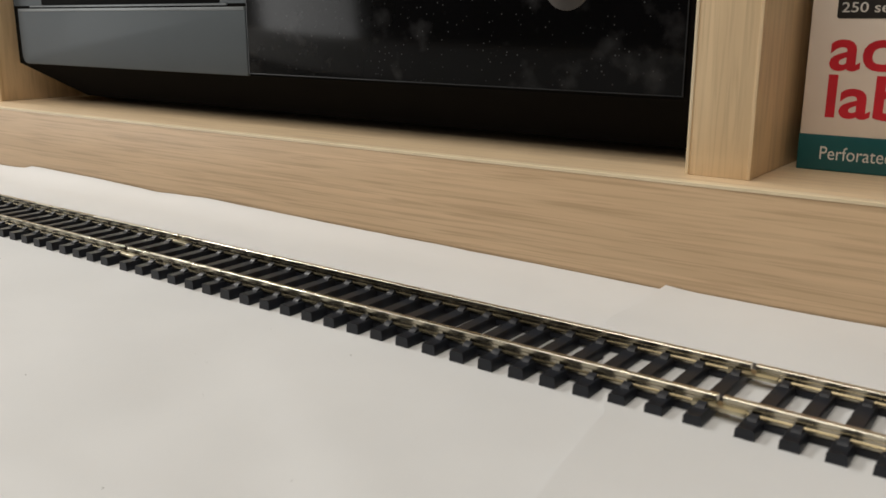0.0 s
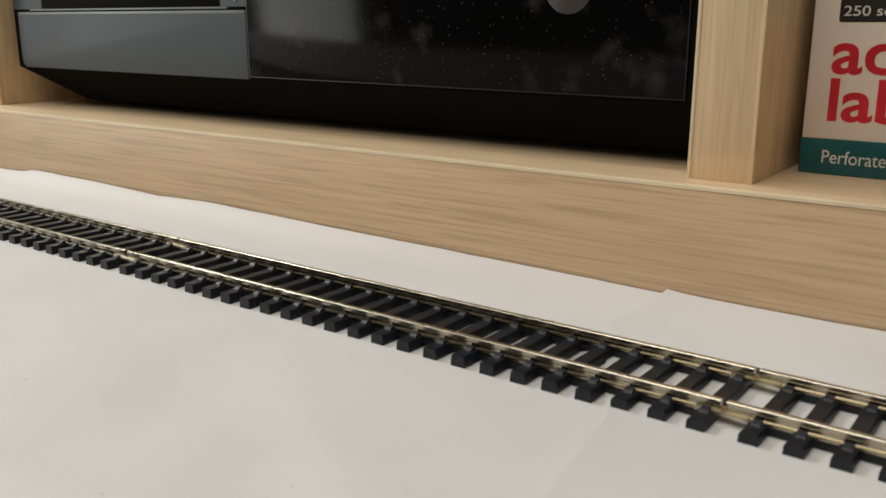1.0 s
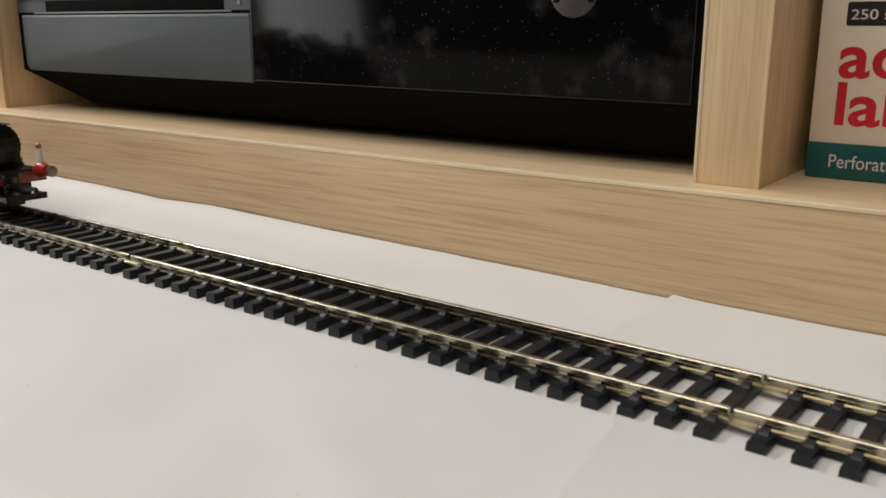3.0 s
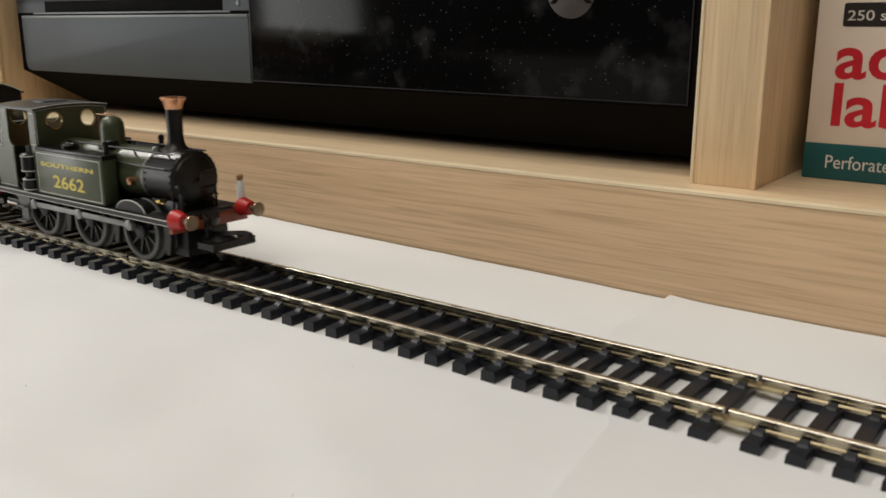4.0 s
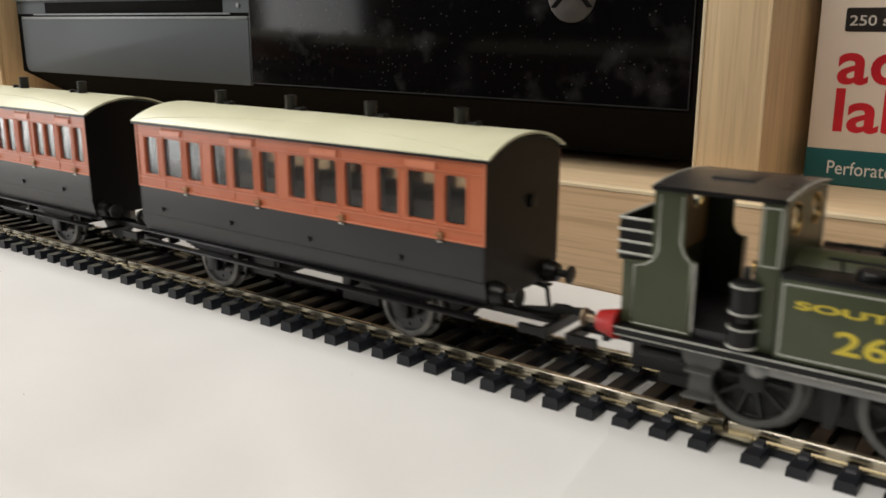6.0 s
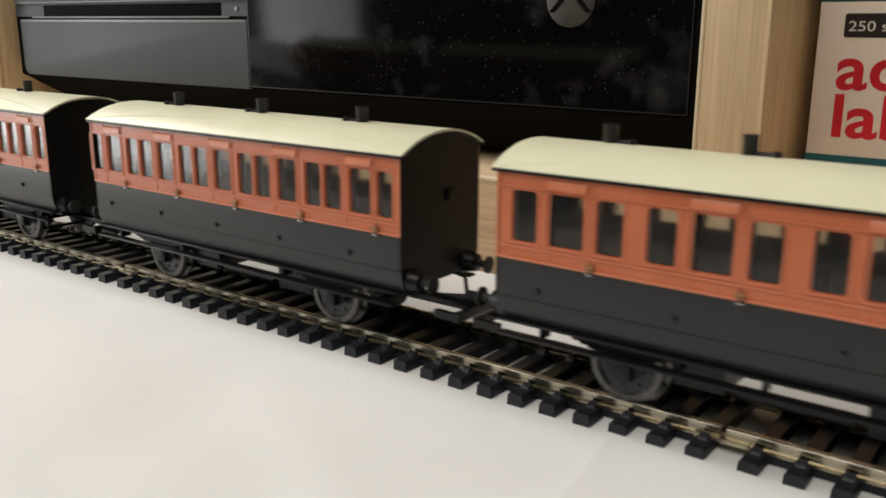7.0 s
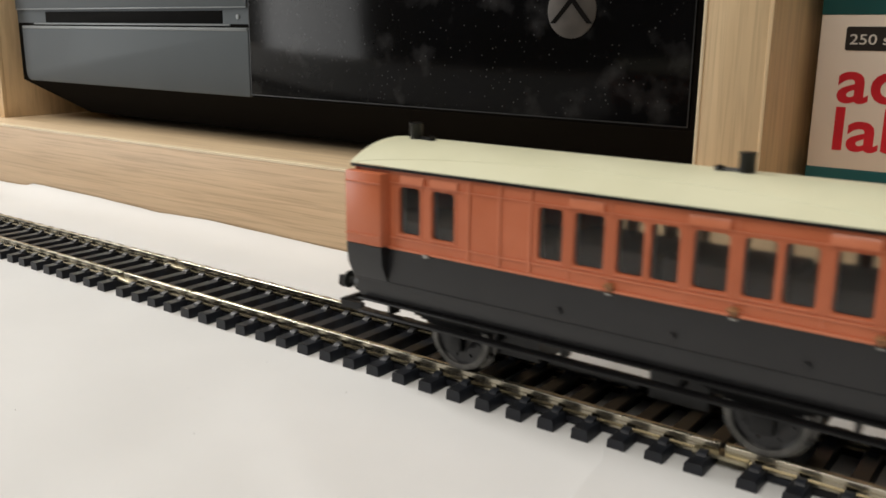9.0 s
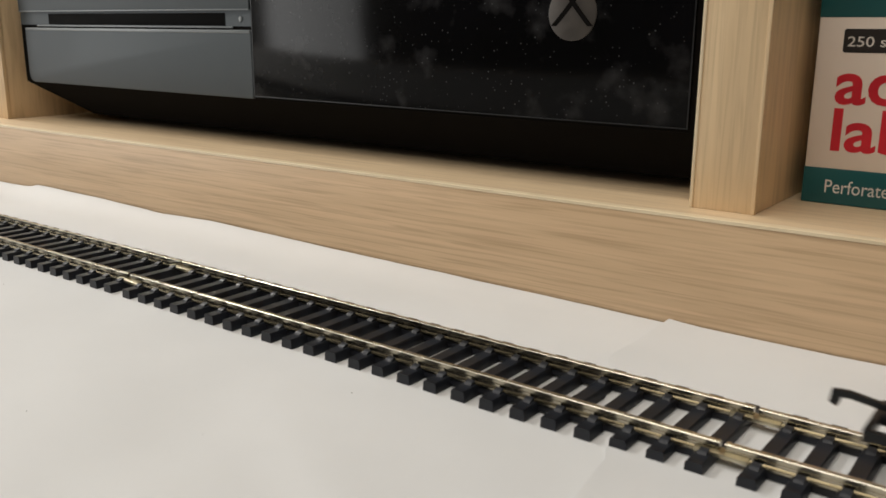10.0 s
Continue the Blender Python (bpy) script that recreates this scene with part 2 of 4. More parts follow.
def rod(bm, p, q, r, n=8):
    p, q = Vector(p), Vector(q)
    turn = (q - p).to_track_quat("Z", "Y").to_matrix()
    k = [[bm.verts.new(e + turn @ Vector((r * math.cos(2 * math.pi * i / n), r * math.sin(2 * math.pi * i / n), 0))) for i in range(n)] for e in (p, q)]
    fs = [bm.faces.new((k[0][i], k[0][(i + 1) % n], k[1][(i + 1) % n], k[1][i])) for i in range(n)]
    fs += [bm.faces.new(k[0][::-1]), bm.faces.new(k[1])]
    bmesh.ops.recalc_face_normals(bm, faces=fs)
    return bm


def pipe(bm, pts, r, n=6):
    """A thin tube along a line of points."""
    pts = [Vector(p) for p in pts]
    rings = []
    for i, p in enumerate(pts):
        d = (pts[min(i + 1, len(pts) - 1)] - pts[max(i - 1, 0)])
        turn = d.to_track_quat("Z", "Y").to_matrix()
        rings.append([bm.verts.new(p + turn @ Vector((r * math.cos(2 * math.pi * k / n), r * math.sin(2 * math.pi * k / n), 0))) for k in range(n)])
    fs = [bm.faces.new((ra[k], ra[(k + 1) % n], rb[(k + 1) % n], rb[k])) for ra, rb in zip(rings, rings[1:]) for k in range(n)]
    fs += [bm.faces.new(rings[0][::-1]), bm.faces.new(rings[-1])]
    bmesh.ops.recalc_face_normals(bm, faces=fs)
    return bm


def rrect(cu, cv, w, h, r, n=3):
    pts = []
    for qx, qy, a0 in ((1, 1, 0), (-1, 1, 90), (-1, -1, 180), (1, -1, 270)):
        for i in range(n + 1):
            a = radians(a0 + 90 * i / n)
            pts.append((cu + qx * (w / 2 - r) + r * math.cos(a), cv + qy * (h / 2 - r) + r * math.sin(a)))
    return pts


def circle(cu, cv, r, n=20):
    return [(cu + r * math.cos(2 * math.pi * i / n), cv + r * math.sin(2 * math.pi * i / n)) for i in range(n)]


def plate(bm, outline, holes, axis, a, b):
    """A flat plate between a and b on an axis, with holes through it."""
    put = {"x": lambda u, v: (a, u, v), "y": lambda u, v: (u, a, v), "z": lambda u, v: (u, v, a)}[axis]
    edges = []
    for loop in (outline, *holes):
        vs = [bm.verts.new(put(u, v)) for u, v in loop]
        edges += [bm.edges.new((vs[i], vs[(i + 1) % len(vs)])) for i in range(len(vs))]
    made = bmesh.ops.triangle_fill(bm, use_beauty=True, use_dissolve=False, edges=edges)
    faces = [g for g in made["geom"] if isinstance(g, bmesh.types.BMFace)]
    ext = bmesh.ops.extrude_face_region(bm, geom=faces)
    move = {"x": (b - a, 0, 0), "y": (0, b - a, 0), "z": (0, 0, b - a)}[axis]
    bmesh.ops.translate(bm, vec=move, verts=[g for g in ext["geom"] if isinstance(g, bmesh.types.BMVert)])
    bmesh.ops.recalc_face_normals(bm, faces=bm.faces[:])
    return bm


def line_frame(b, x0, x1, z0, z1, y, w=0.28, d=0.06):
    for a in ((x0, x1, z0, z0 + w), (x0, x1, z1 - w, z1), (x0, x0 + w, z0 + w, z1 - w), (x1 - w, x1, z0 + w, z1 - w)):
        box(b, a[0], a[1], min(y, y + d), max(y, y + d), a[2], a[3])


def mesh_of(bm, mats, name):
    """A mesh in metres from one bmesh, or from several (bmesh, material)."""
    pairs = [(bm, mats)] if not isinstance(bm, list) else bm
    whole, me = bmesh.new(), bpy.data.meshes.new(name)
    for i, (b, m) in enumerate(pairs):
        b.normal_update()
        tmp = bpy.data.meshes.new("tmp")
        for f in b.faces:
            f.material_index = i
        b.to_mesh(tmp)
        whole.from_mesh(tmp)
        bpy.data.meshes.remove(tmp)
        b.free()
        me.materials.append(m)
    bmesh.ops.scale(whole, vec=(MM, MM, MM), verts=whole.verts[:])
    whole.normal_update()
    for f in whole.faces:
        f.smooth = max(abs(c) for c in f.normal) < 0.9995
    whole.to_mesh(me)
    whole.free()
    me.set_sharp_from_angle(angle=radians(35))
    return me


def part(name, bm, mat, parent, label="", at=None):
    ob = new(name, mesh_of(bm, mat, name) if not isinstance(bm, bpy.types.Mesh) else bm)
    ob.parent = parent
    if at is not None:
        ob.matrix_basis = at
    if label:
        tagged(ob, label)
    return ob


def thing(name, label, category, group="", kind="", at=None):
    ob = new(name)
    ob.empty_display_size = 0.02
    if at is not None:
        ob.matrix_basis = at
    return tagged(ob, label, category, group, kind)


def solid(name, bm, mat, label, category, kind=""):
    return tagged(new(name, mesh_of(bm, mat, name)), label, category, kind=kind)


def writing(name, text, x0, x1, z0, z1, y, mat, parent, bold=0.02, depth=0.06, label=""):
    """Raised lettering on a face that looks towards -y, fitted to a width and height in mm."""
    cu = bpy.data.curves.new(name, "FONT")
    cu.body, cu.size, cu.offset, cu.resolution_u = text, 1.0, bold, 4
    ob = bpy.data.objects.new(name, cu)
    scene.collection.objects.link(ob)
    me = bpy.data.meshes.new_from_object(ob.evaluated_get(bpy.context.evaluated_depsgraph_get()))
    bpy.data.objects.remove(ob)
    bm = bmesh.new()
    bm.from_mesh(me)
    xs, ys = [v.co.x for v in bm.verts], [v.co.y for v in bm.verts]
    bx, by = min(xs), min(ys)
    sx, sz = (x1 - x0) / (max(xs) - bx), (z1 - z0) / (max(ys) - by)
    for v in bm.verts:
        v.co = (x0 + (v.co.x - bx) * sx, y, z0 + (v.co.y - by) * sz)
    ext = bmesh.ops.extrude_face_region(bm, geom=bm.faces[:])
    bmesh.ops.translate(bm, vec=(0, -depth, 0), verts=[g for g in ext["geom"] if isinstance(g, bmesh.types.BMVert)])
    bmesh.ops.recalc_face_normals(bm, faces=bm.faces[:])
    return part(name, bm, mat, parent, label)


# ---- the room ----
def wall(name, x0, x1, y0, y1, z0, z1, mat, label, category="wall"):
    b = bmesh.new()
    box(b, x0, x1, y0, y1, z0, z1)
    return solid(name, b, mat, label, category, "structure")


wall("floor", -2600, 2200, -2750, 700, -800, -750, CARPET, "grey carpeted floor of the room", "floor")
wall("ceiling", -2600, 2200, -2750, 700, 1650, 1700, CEIL, "plain white painted ceiling", "ceiling")
wall("wall_north", -2600, 2200, 600, 700, -750, 1650, WALL, "plain pale painted wall behind the shelving")
wall("wall_south", -2600, 2200, -2850, -2750, -750, 1650, DARKWALL, "unseen wall, kept near black for the console's reflections")
# Unseen opening and window, added only to house the west fill light.
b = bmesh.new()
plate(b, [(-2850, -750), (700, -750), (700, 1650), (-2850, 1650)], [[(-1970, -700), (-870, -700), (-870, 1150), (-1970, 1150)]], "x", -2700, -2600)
solid("wall_west", b, WALL, "plain pale painted wall with an added window opening", "wall", "structure")
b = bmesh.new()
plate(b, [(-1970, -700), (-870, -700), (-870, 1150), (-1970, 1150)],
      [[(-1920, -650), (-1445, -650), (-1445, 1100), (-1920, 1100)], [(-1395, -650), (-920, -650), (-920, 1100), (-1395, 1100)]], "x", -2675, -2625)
window = solid("window_1", b, CEIL, "unseen two-light window, added to house the west fill light", "window", "structure")
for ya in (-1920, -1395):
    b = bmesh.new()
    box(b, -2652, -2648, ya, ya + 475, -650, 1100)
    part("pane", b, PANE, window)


# ---- desk, paper, shelving ----
def fascia(x):
    """The front of the shelving's base board, y in mm."""
    return 57.3 + 0.0143 * x


def make_desk():
    desk = thing("desk", "long pale wooden desk covered with white paper", "desk")
    b = bmesh.new()
    box(b, -1450, 1050, -150, 560, -28, -2.5, 2)
    part("desk_top", b, OAK_TOP, desk)
    for x in (-1400, 960):
        for y in (-140, 480):
            b = bmesh.new()
            box(b, x, x + 45, y, y + 45, -750, -28, 2)
            part("leg", b, OAK_V, desk)


def rise(x):
    """How far the paper's far edge climbs the base board, mm."""
    return float(np.interp(x, [-1400, -440, -412, -376, -368, -330, -283, -256, -194, -130, -76],
                           [1.4, 1.9, 2.3, 2.6, 4.3, 3.9, 2.3, 3.2, 1.9, 1.2, 0.4]))


def seam(y):
    """Where the second sheet's cut edge lies, x in mm."""
    return float(np.interp(y, [-200, -43, -20, -5, 24, 60], [-30, -55.5, -59, -67, -80.5, -80]))


def paper_height(x, y):
    z = -0.35 + 0.30 * noise.noise(Vector((x * 0.012, y * 0.012, 1.0))) + 0.15 * noise.noise(Vector((x * 0.04, y * 0.04, 5.0)))
    if y < -16:
        w = min((-16 - y) / 40, 1)
        z += w * (1.5 * noise.noise(Vector((x * 0.010 + y * 0.006, y * 0.004 - x * 0.002, 9.0)))
                  + 0.8 * noise.noise(Vector((x * 0.035, y * 0.02, 3.0))) - 0.7)
        z += w * (0.34 * noise.noise(Vector((x * 0.045 + 3.0, y * 0.05, 4.0))) + 0.10 * noise.noise(Vector((x * 0.12, y * 0.13, 8.0))))
        ridge = x * 0.55 + y * 0.83
        z += w * 0.5 * math.exp(-((ridge + 95) / 6) ** 2) + w * 0.35 * math.exp(-((x * 0.25 - y + 4 - 60) / 5) ** 2)
    if abs(y) > 15:
        z += min((abs(y) - 15) / 12, 1) * (0.16 * noise.noise(Vector((x * 0.09, y * 0.09, 2.0))) + 0.10 * noise.noise(Vector((x * 0.2, y * 0.16, 7.0))))
    edge = max(0.0, 1 - (fascia(x) - y) / 16)
    return min(z, 1.2) + edge ** 2 * rise(x) if y > -16 else min(z, 1.2)


def curl(x, y):
    """The upper sheet stands a little off the lower one along its cut edge, but not under the track."""
    away = min(max((abs(y) - 15) / 10, 0), 1)
    return 1 + away * 2.2 * math.exp(-max(x - seam(y), 0) / 9)


def sheet(x_left, x_right, lift):
    """A sheet of paper; the borders are functions of y."""
    b = bmesh.new()
    ys = np.concatenate([np.linspace(-136, -16, 60), np.linspace(-14, 38, 20), np.linspace(40, 57, 18)])
    n = 240
    grid = []
    for k, y in enumerate(ys):
        x0, x1 = x_left(y), x_right(y)
        row = []
        for i in range(n + 1):
            u = i / n
            x = x0 + (x1 - x0) * u
            yy = y
            if y > 20:
                yy = 20 + (y - 20) * (fascia(x) - 0.4 - 20) / 37.0
            row.append(b.verts.new((x, yy, paper_height(x, yy) + lift * curl(x, yy))))
        grid.append(row)
    for ra, rb in zip(grid, grid[1:]):
        for i in range(n):
            b.faces.new((ra[i], ra[i + 1], rb[i + 1], rb[i]))
    ext = bmesh.ops.extrude_face_region(b, geom=b.faces[:])
    bmesh.ops.translate(b, vec=(0, 0, -0.12), verts=[g for g in ext["geom"] if isinstance(g, bmesh.types.BMVert)])
    bmesh.ops.recalc_face_normals(b, faces=b.faces[:])
    return b


def make_paper():
    solid("paper_sheet", sheet(lambda y: -1380, lambda y: seam(y) + 12, 0.0), PAPER,
          "creased white paper lining sheet on the desk", "paper")
    solid("paper_sheet", sheet(seam, lambda y: 980, 0.40), PAPER,
          "white paper sheet overlapping its neighbour on the desk", "paper")


def make_shelving():
    unit = thing("shelving_unit", "pale oak-effect shelving unit with open compartments", "shelving")
    x0, x1 = -800, 620
    b = bmesh.new()
    prism(b, [(x0, fascia(x0)), (x1, fascia(x1)), (x1, 380), (x0, 380)], "z", -2.5, 27.2, 0.5)
    part("base_board", b, OAK_H, unit, "oak-effect base board with lengthwise grain")
    b = bmesh.new()
    prism(b, [(x0, fascia(x0) + 1.5), (x1, fascia(x1) + 1.5), (x1, 380), (x0, 380)], "z", 27.2, 27.5)
    part("shelf_surface", b, OAK_TOP, unit)
    b = bmesh.new()
    prism(b, [(x0, fascia(x0) - 0.2), (x1, fascia(x1) - 0.2), (x1, fascia(x1) + 3.2), (x0, fascia(x0) + 3.2)], "z", 27.22, 27.65, 0.15)
    prism(b, [(x0, fascia(x0) - 0.2), (x1, fascia(x1) - 0.2), (x1, fascia(x1) - 0.02), (x0, fascia(x0) - 0.02)], "z", 26.8, 27.4)
    part("edge_strip", b, EDGE, unit, "edge strip along the board, paled for the lit edge")
    for xa in (-433.8, -81.2, 270):
        b = bmesh.new()
        box(b, xa, xa + 15.9, 67.3, 372, 27.5, 330, 0.25)
        post = part("upright", b, OAK_V, unit, "pale oak-effect upright panel")
        b = bmesh.new()
        box(b, xa - 0.35, xa + 0.5, 67.0, 69, 27.55, 330, 0.1)
        part("edge_strip", b, EDGE, post)
        b = bmesh.new()
        box(b, xa + 15.2, xa + 16.1, 67.05, 69, 27.55, 330, 0.1)
        part("edge_strip", b, OAK_V, post)
    b = bmesh.new()
    box(b, -437, x1, 66, 380, 330, 346, 0.5)
    part("top_board", b, OAK_TOP, unit)
    b = bmesh.new()
    box(b, -435.5, x1, 372.5, 378, 27.6, 329.9)
    part("back_panel", b, OAK_TOP, unit)


def make_console():
    con = thing("games_console", "dusty glossy black games console with grey drive panel, on the shelf", "games console")
    xl, xr, yf, zb, zt = -413.0, -84.6, 75.6, 45.0, 112.0
    b = bmesh.new()
    box(b, xl, xr, yf, 330, zb, zt, 0.5)
    part("body", b, CONSOLEBODY, con)
    # underside slopes in towards the feet
    b = bmesh.new()
    top = [(xl + 0.6, yf + 0.4), (xr - 0.6, yf + 0.4), (xr - 0.6, 329), (xl + 0.6, 329)]
    low = [(xl + 30, yf + 15), (xr - 4, yf + 15), (xr - 4, 300), (xl + 30, 300)]
    va = [b.verts.new((x, y, zb + 0.05)) for x, y in top]
    vb = [b.verts.new((x, y, 30.6)) for x, y in low]
    for i in range(4):
        b.faces.new((va[i], va[(i + 1) % 4], vb[(i + 1) % 4], vb[i]))
    b.faces.new(vb)
    b.faces.new(va[::-1])
    bmesh.ops.recalc_face_normals(b, faces=b.faces[:])
    part("underside", b, CONSOLEBODY, con)
    for x in (-360, -110):
        for y in (130, 290):
            b = bmesh.new()
            lathe(b, [(7, 27.5), (8, 28), (8, 30.8)], (x, y, 0), "z", 16)
            part("rubber_foot", b, CONSOLEBODY, con)
    # glossy front panel
    b = bmesh.new()
    box(b, -251.8, -86.2, 74.5, 75.7, 46.0, 111, 0.3)
    front = part("front_panel", b, CONSOLE, con, "glossy black front panel with dust and fingerprints")
    # A thin paler frame drawn along the panel's edges.
    b = bmesh.new()
    line_frame(b, -251.7, -86.3, 46.05, 110.9, 74.52, 0.35, -0.1)
    part("panel_rim", b, PANELRIM, front, "thin paler edge of the gloss panel")
    # badge: disc with a dark cross
    b = bmesh.new()
    lathe(b, [(7.4, 74.55), (7.4, 74.30), (7.0, 74.2)], (-121.2, 0, 75.2), "y", 40)
    part("badge", b, LOGO, front, "round silver badge with a dark cross")
    b = bmesh.new()
    for s in (-1, 1):
        pts = []
        for k in range(13):
            v = -3.1 + 9.6 * k / 12
            u = s * (0.1 + 6.4 * (abs(v - 4.4) / 7.5) ** 1.1)
            pts.append((u, v))
        inner = [(u - s * 1.7, v) for u, v in pts]
        prism(b, [(-121.2 + u, 74.9 + v) for u, v in pts + inner[::-1]], "y", 74.08 if s < 0 else 74.06, 74.24)
    part("badge", b, CONSOLEBODY, front, "dark curved cross of the badge")
    # grey drive panel
    b = bmesh.new()
    corner = [(-403.3 - 4.2 * math.sin(radians(a)), 49.4 - 4.2 * math.cos(radians(a))) for a in range(0, 91, 15)]
    prism(b, corner + [(-407.5, 69.2), (-252.3, 69.2), (-252.3, 45.2)], "y", 74.3, 76.0, 0.45)
    drive = part("drive_panel", b, SILVER, con, "blue-grey metallic drive panel")
    b = bmesh.new()
    box(b, -406.9, -252.6, 74.1, 76.4, 68.5, 69.75, 0.35)
    part("edge", b, SILVERHI, drive, "bevelled edge with its highlight painted in")
    b = bmesh.new()
    box(b, -398, -263, 75.0, 77.5, 70.3, 71.0, 0.2)
    part("slot_lip", b, SILVERHI, drive)
    b = bmesh.new()
    box(b, -412, -253, 75.4, 75.75, 71.0, 77.0)
    part("slot_surround", b, SILVER, drive)
    b = bmesh.new()
    box(b, -388, -267, 75.2, 75.5, 71.2, 75.8, 0.1)
    part("disc_slot", b, VOID, drive, "dark disc slot")
    b = bmesh.new()
    lathe(b, [(0.9, 75.45), (0.9, 75.0), (0.6, 74.9)], (-258.3, 0, 73.6), "y", 14)
    part("eject_button", b, SILVERHI, drive)
    b = bmesh.new()
    box(b, -411.5, -252.7, 74.3, 75.75, 77.0, 110, 0.3)
    part("upper_panel", b, SILVER, drive, "blue-grey metallic upper panel")
    b = bmesh.new()
    box(b, -411.3, -252.8, 74.1, 74.6, 76.7, 77.2, 0.1)
    part("edge", b, SILVERHI, drive)


def make_label_box():
    bx = thing("label_box", "off-white and teal card label box with red lettering", "box")
    y = 94.0
    b = bmesh.new()
    box(b, -61.6, 38, y, 185, 36.7, 74.4, 0.3)
    part("card", b, BOXWHITE, bx)
    for z0, z1 in ((27.6, 36.8), (74.3, 108)):
        b = bmesh.new()
        box(b, -61.75, 38.15, y - 0.12, 185.1, z0, z1, 0.3)
        part("colour_band", b, TEAL, bx, "teal printed band")
    b = bmesh.new()
    prism(b, rrect(-39.5, 68.7, 32, 5.7, 0.6), "y", y - 0.1, y + 0.3)
    part("printed_panel", b, BLACKINK, bx, "black printed panel")
    writing("lettering", "250 se", -54.5, -43.6, 67.3, 69.75, y - 0.1, WHITEINK, bx, 0.005, label="white printed words")
    writing("lettering", "ad", -56.2, -40.8, 53.0, 64.2, y - 0.01, REDINK, bx, 0.020, label="large red printed letters")
    writing("lettering", "lab", -55.9, -36.8, 41.2, 52.1, y - 0.01, REDINK, bx, 0.020, label="large red printed letters")
    writing("lettering", "Perforated", -56.1, -38.9, 30.5, 33.9, y - 0.13, WHITEINK, bx, 0.0, label="white printed word")


def make_crumbs():
    b = bmesh.new()
    for i in range(14):
        x, y = random.uniform(-260, -20), random.uniform(-90, -18)
        r = random.uniform(0.05, 0.13)
        n = len(b.verts)
        bmesh.ops.create_icosphere(b, subdivisions=1, radius=r)
        z = paper_height(x, y) + (0.4 * curl(x, y) if x > seam(y) else 0.0)
        for v in take(b, n):
            v.co = Vector((v.co.x * random.uniform(0.7, 1.5) + x, v.co.y * random.uniform(0.7, 1.5) + y, v.co.z * 0.6 + z + r * 0.4))
    solid("crumbs", b, BLACKINK, "tiny dark crumbs and specks scattered on the white paper", "dust", "stuff")


make_desk()
make_paper()
make_crumbs()
make_shelving()
make_console()
make_label_box()


# ---- the track ----
JOINT = -43.0
PITCH = 6.92
HALF = 14.7  # half a sleeper, mm


def sleeper_mesh():
    b = bmesh.new()
    prism(b, [(-1.7, -0.45), (1.7, -0.45), (1.55, 1.65), (1.3, 2.0), (-1.3, 2.0), (-1.55, 1.65)], "y", -HALF, HALF)
    for s in (-1, 1):
        for o in (-1.55, 1.55):
            c = s * 8.75 + o
            d = -1 if o < 0 else 1
            prism(b, [(c - d * 0.6, 1.9), (c + d * 1.2, 1.9), (c + d * 0.9, 2.3), (c - d * 0.1, 2.72), (c - d * 0.6, 2.72)], "x", -0.8, 0.8)
    return mesh_of(b, SLEEPER, "sleeper")


def rail_mesh(length):
    """Flat-bottomed rail: square-edged head with a paler top, recessed web, sloping foot."""
    b = bmesh.new()
    half = [(1.25, 1.86), (1.25, 2.17), (0.42, 2.40), (0.40, 3.0), (0.62, 3.26), (0.62, 4.05), (0.54, 4.15), (0.42, 4.2)]
    prism(b, half + [(-u, v) for u, v in half[::-1]], "x", 0.5, length - 0.5)
    me = mesh_of([(b, RAILSIDE)], None, "rail")
    me.materials.append(NICKEL)
    for f in me.polygons:
        if f.normal.z > 0.4 and f.center.z > 4.0 * MM:
            f.material_index = 1
    return me


def joiner_mesh():
    b = bmesh.new()
    prism(b, [(-1.45, 1.7), (1.45, 1.7), (1.45, 2.45), (0.5, 2.6), (-0.5, 2.6), (-1.45, 2.45)], "x", -4.6, 4.6, 0.1)
    return mesh_of(b, JOINER, "rail_joiner")


def web_mesh(length):
    b = bmesh.new()
    box(b, 4.4, length - 4.7, -0.95, 0.95, 0.25, 1.45)
    return mesh_of(b, SLEEPER, "web")


def make_track():
    sm, rm, jm, wm = sleeper_mesh(), rail_mesh(168), joiner_mesh(), web_mesh(168)
    section = thing("track_section", "straight model railway track with black plastic sleepers and nickel silver rails", "track",
                    "train track sections", at=pose(0, 0, 0))
    for s in (-1, 1):
        part("rail", rm, None, section, "shiny nickel silver rail", pose(0, s * 8.75 * MM, 0))
        part("rail_joiner", jm, None, section, "", pose(0, s * 8.75 * MM, 0))
        part("web", wm, None, section, "", pose(0, s * 8.75 * MM, 0))
    for k in range(24):
        part("sleeper", sm, None, section, "", pose((4.4 + 1.75 + PITCH * k) * MM, 0, 0, 0, 0, random.uniform(-0.5, 0.5)))
    section.matrix_basis = pose((JOINT - 8 * 168) * MM, 0, 0)
    for k in range(-7, 6):
        copy_thing(section, pose((JOINT + k * 168) * MM, 0, 0))


make_track()


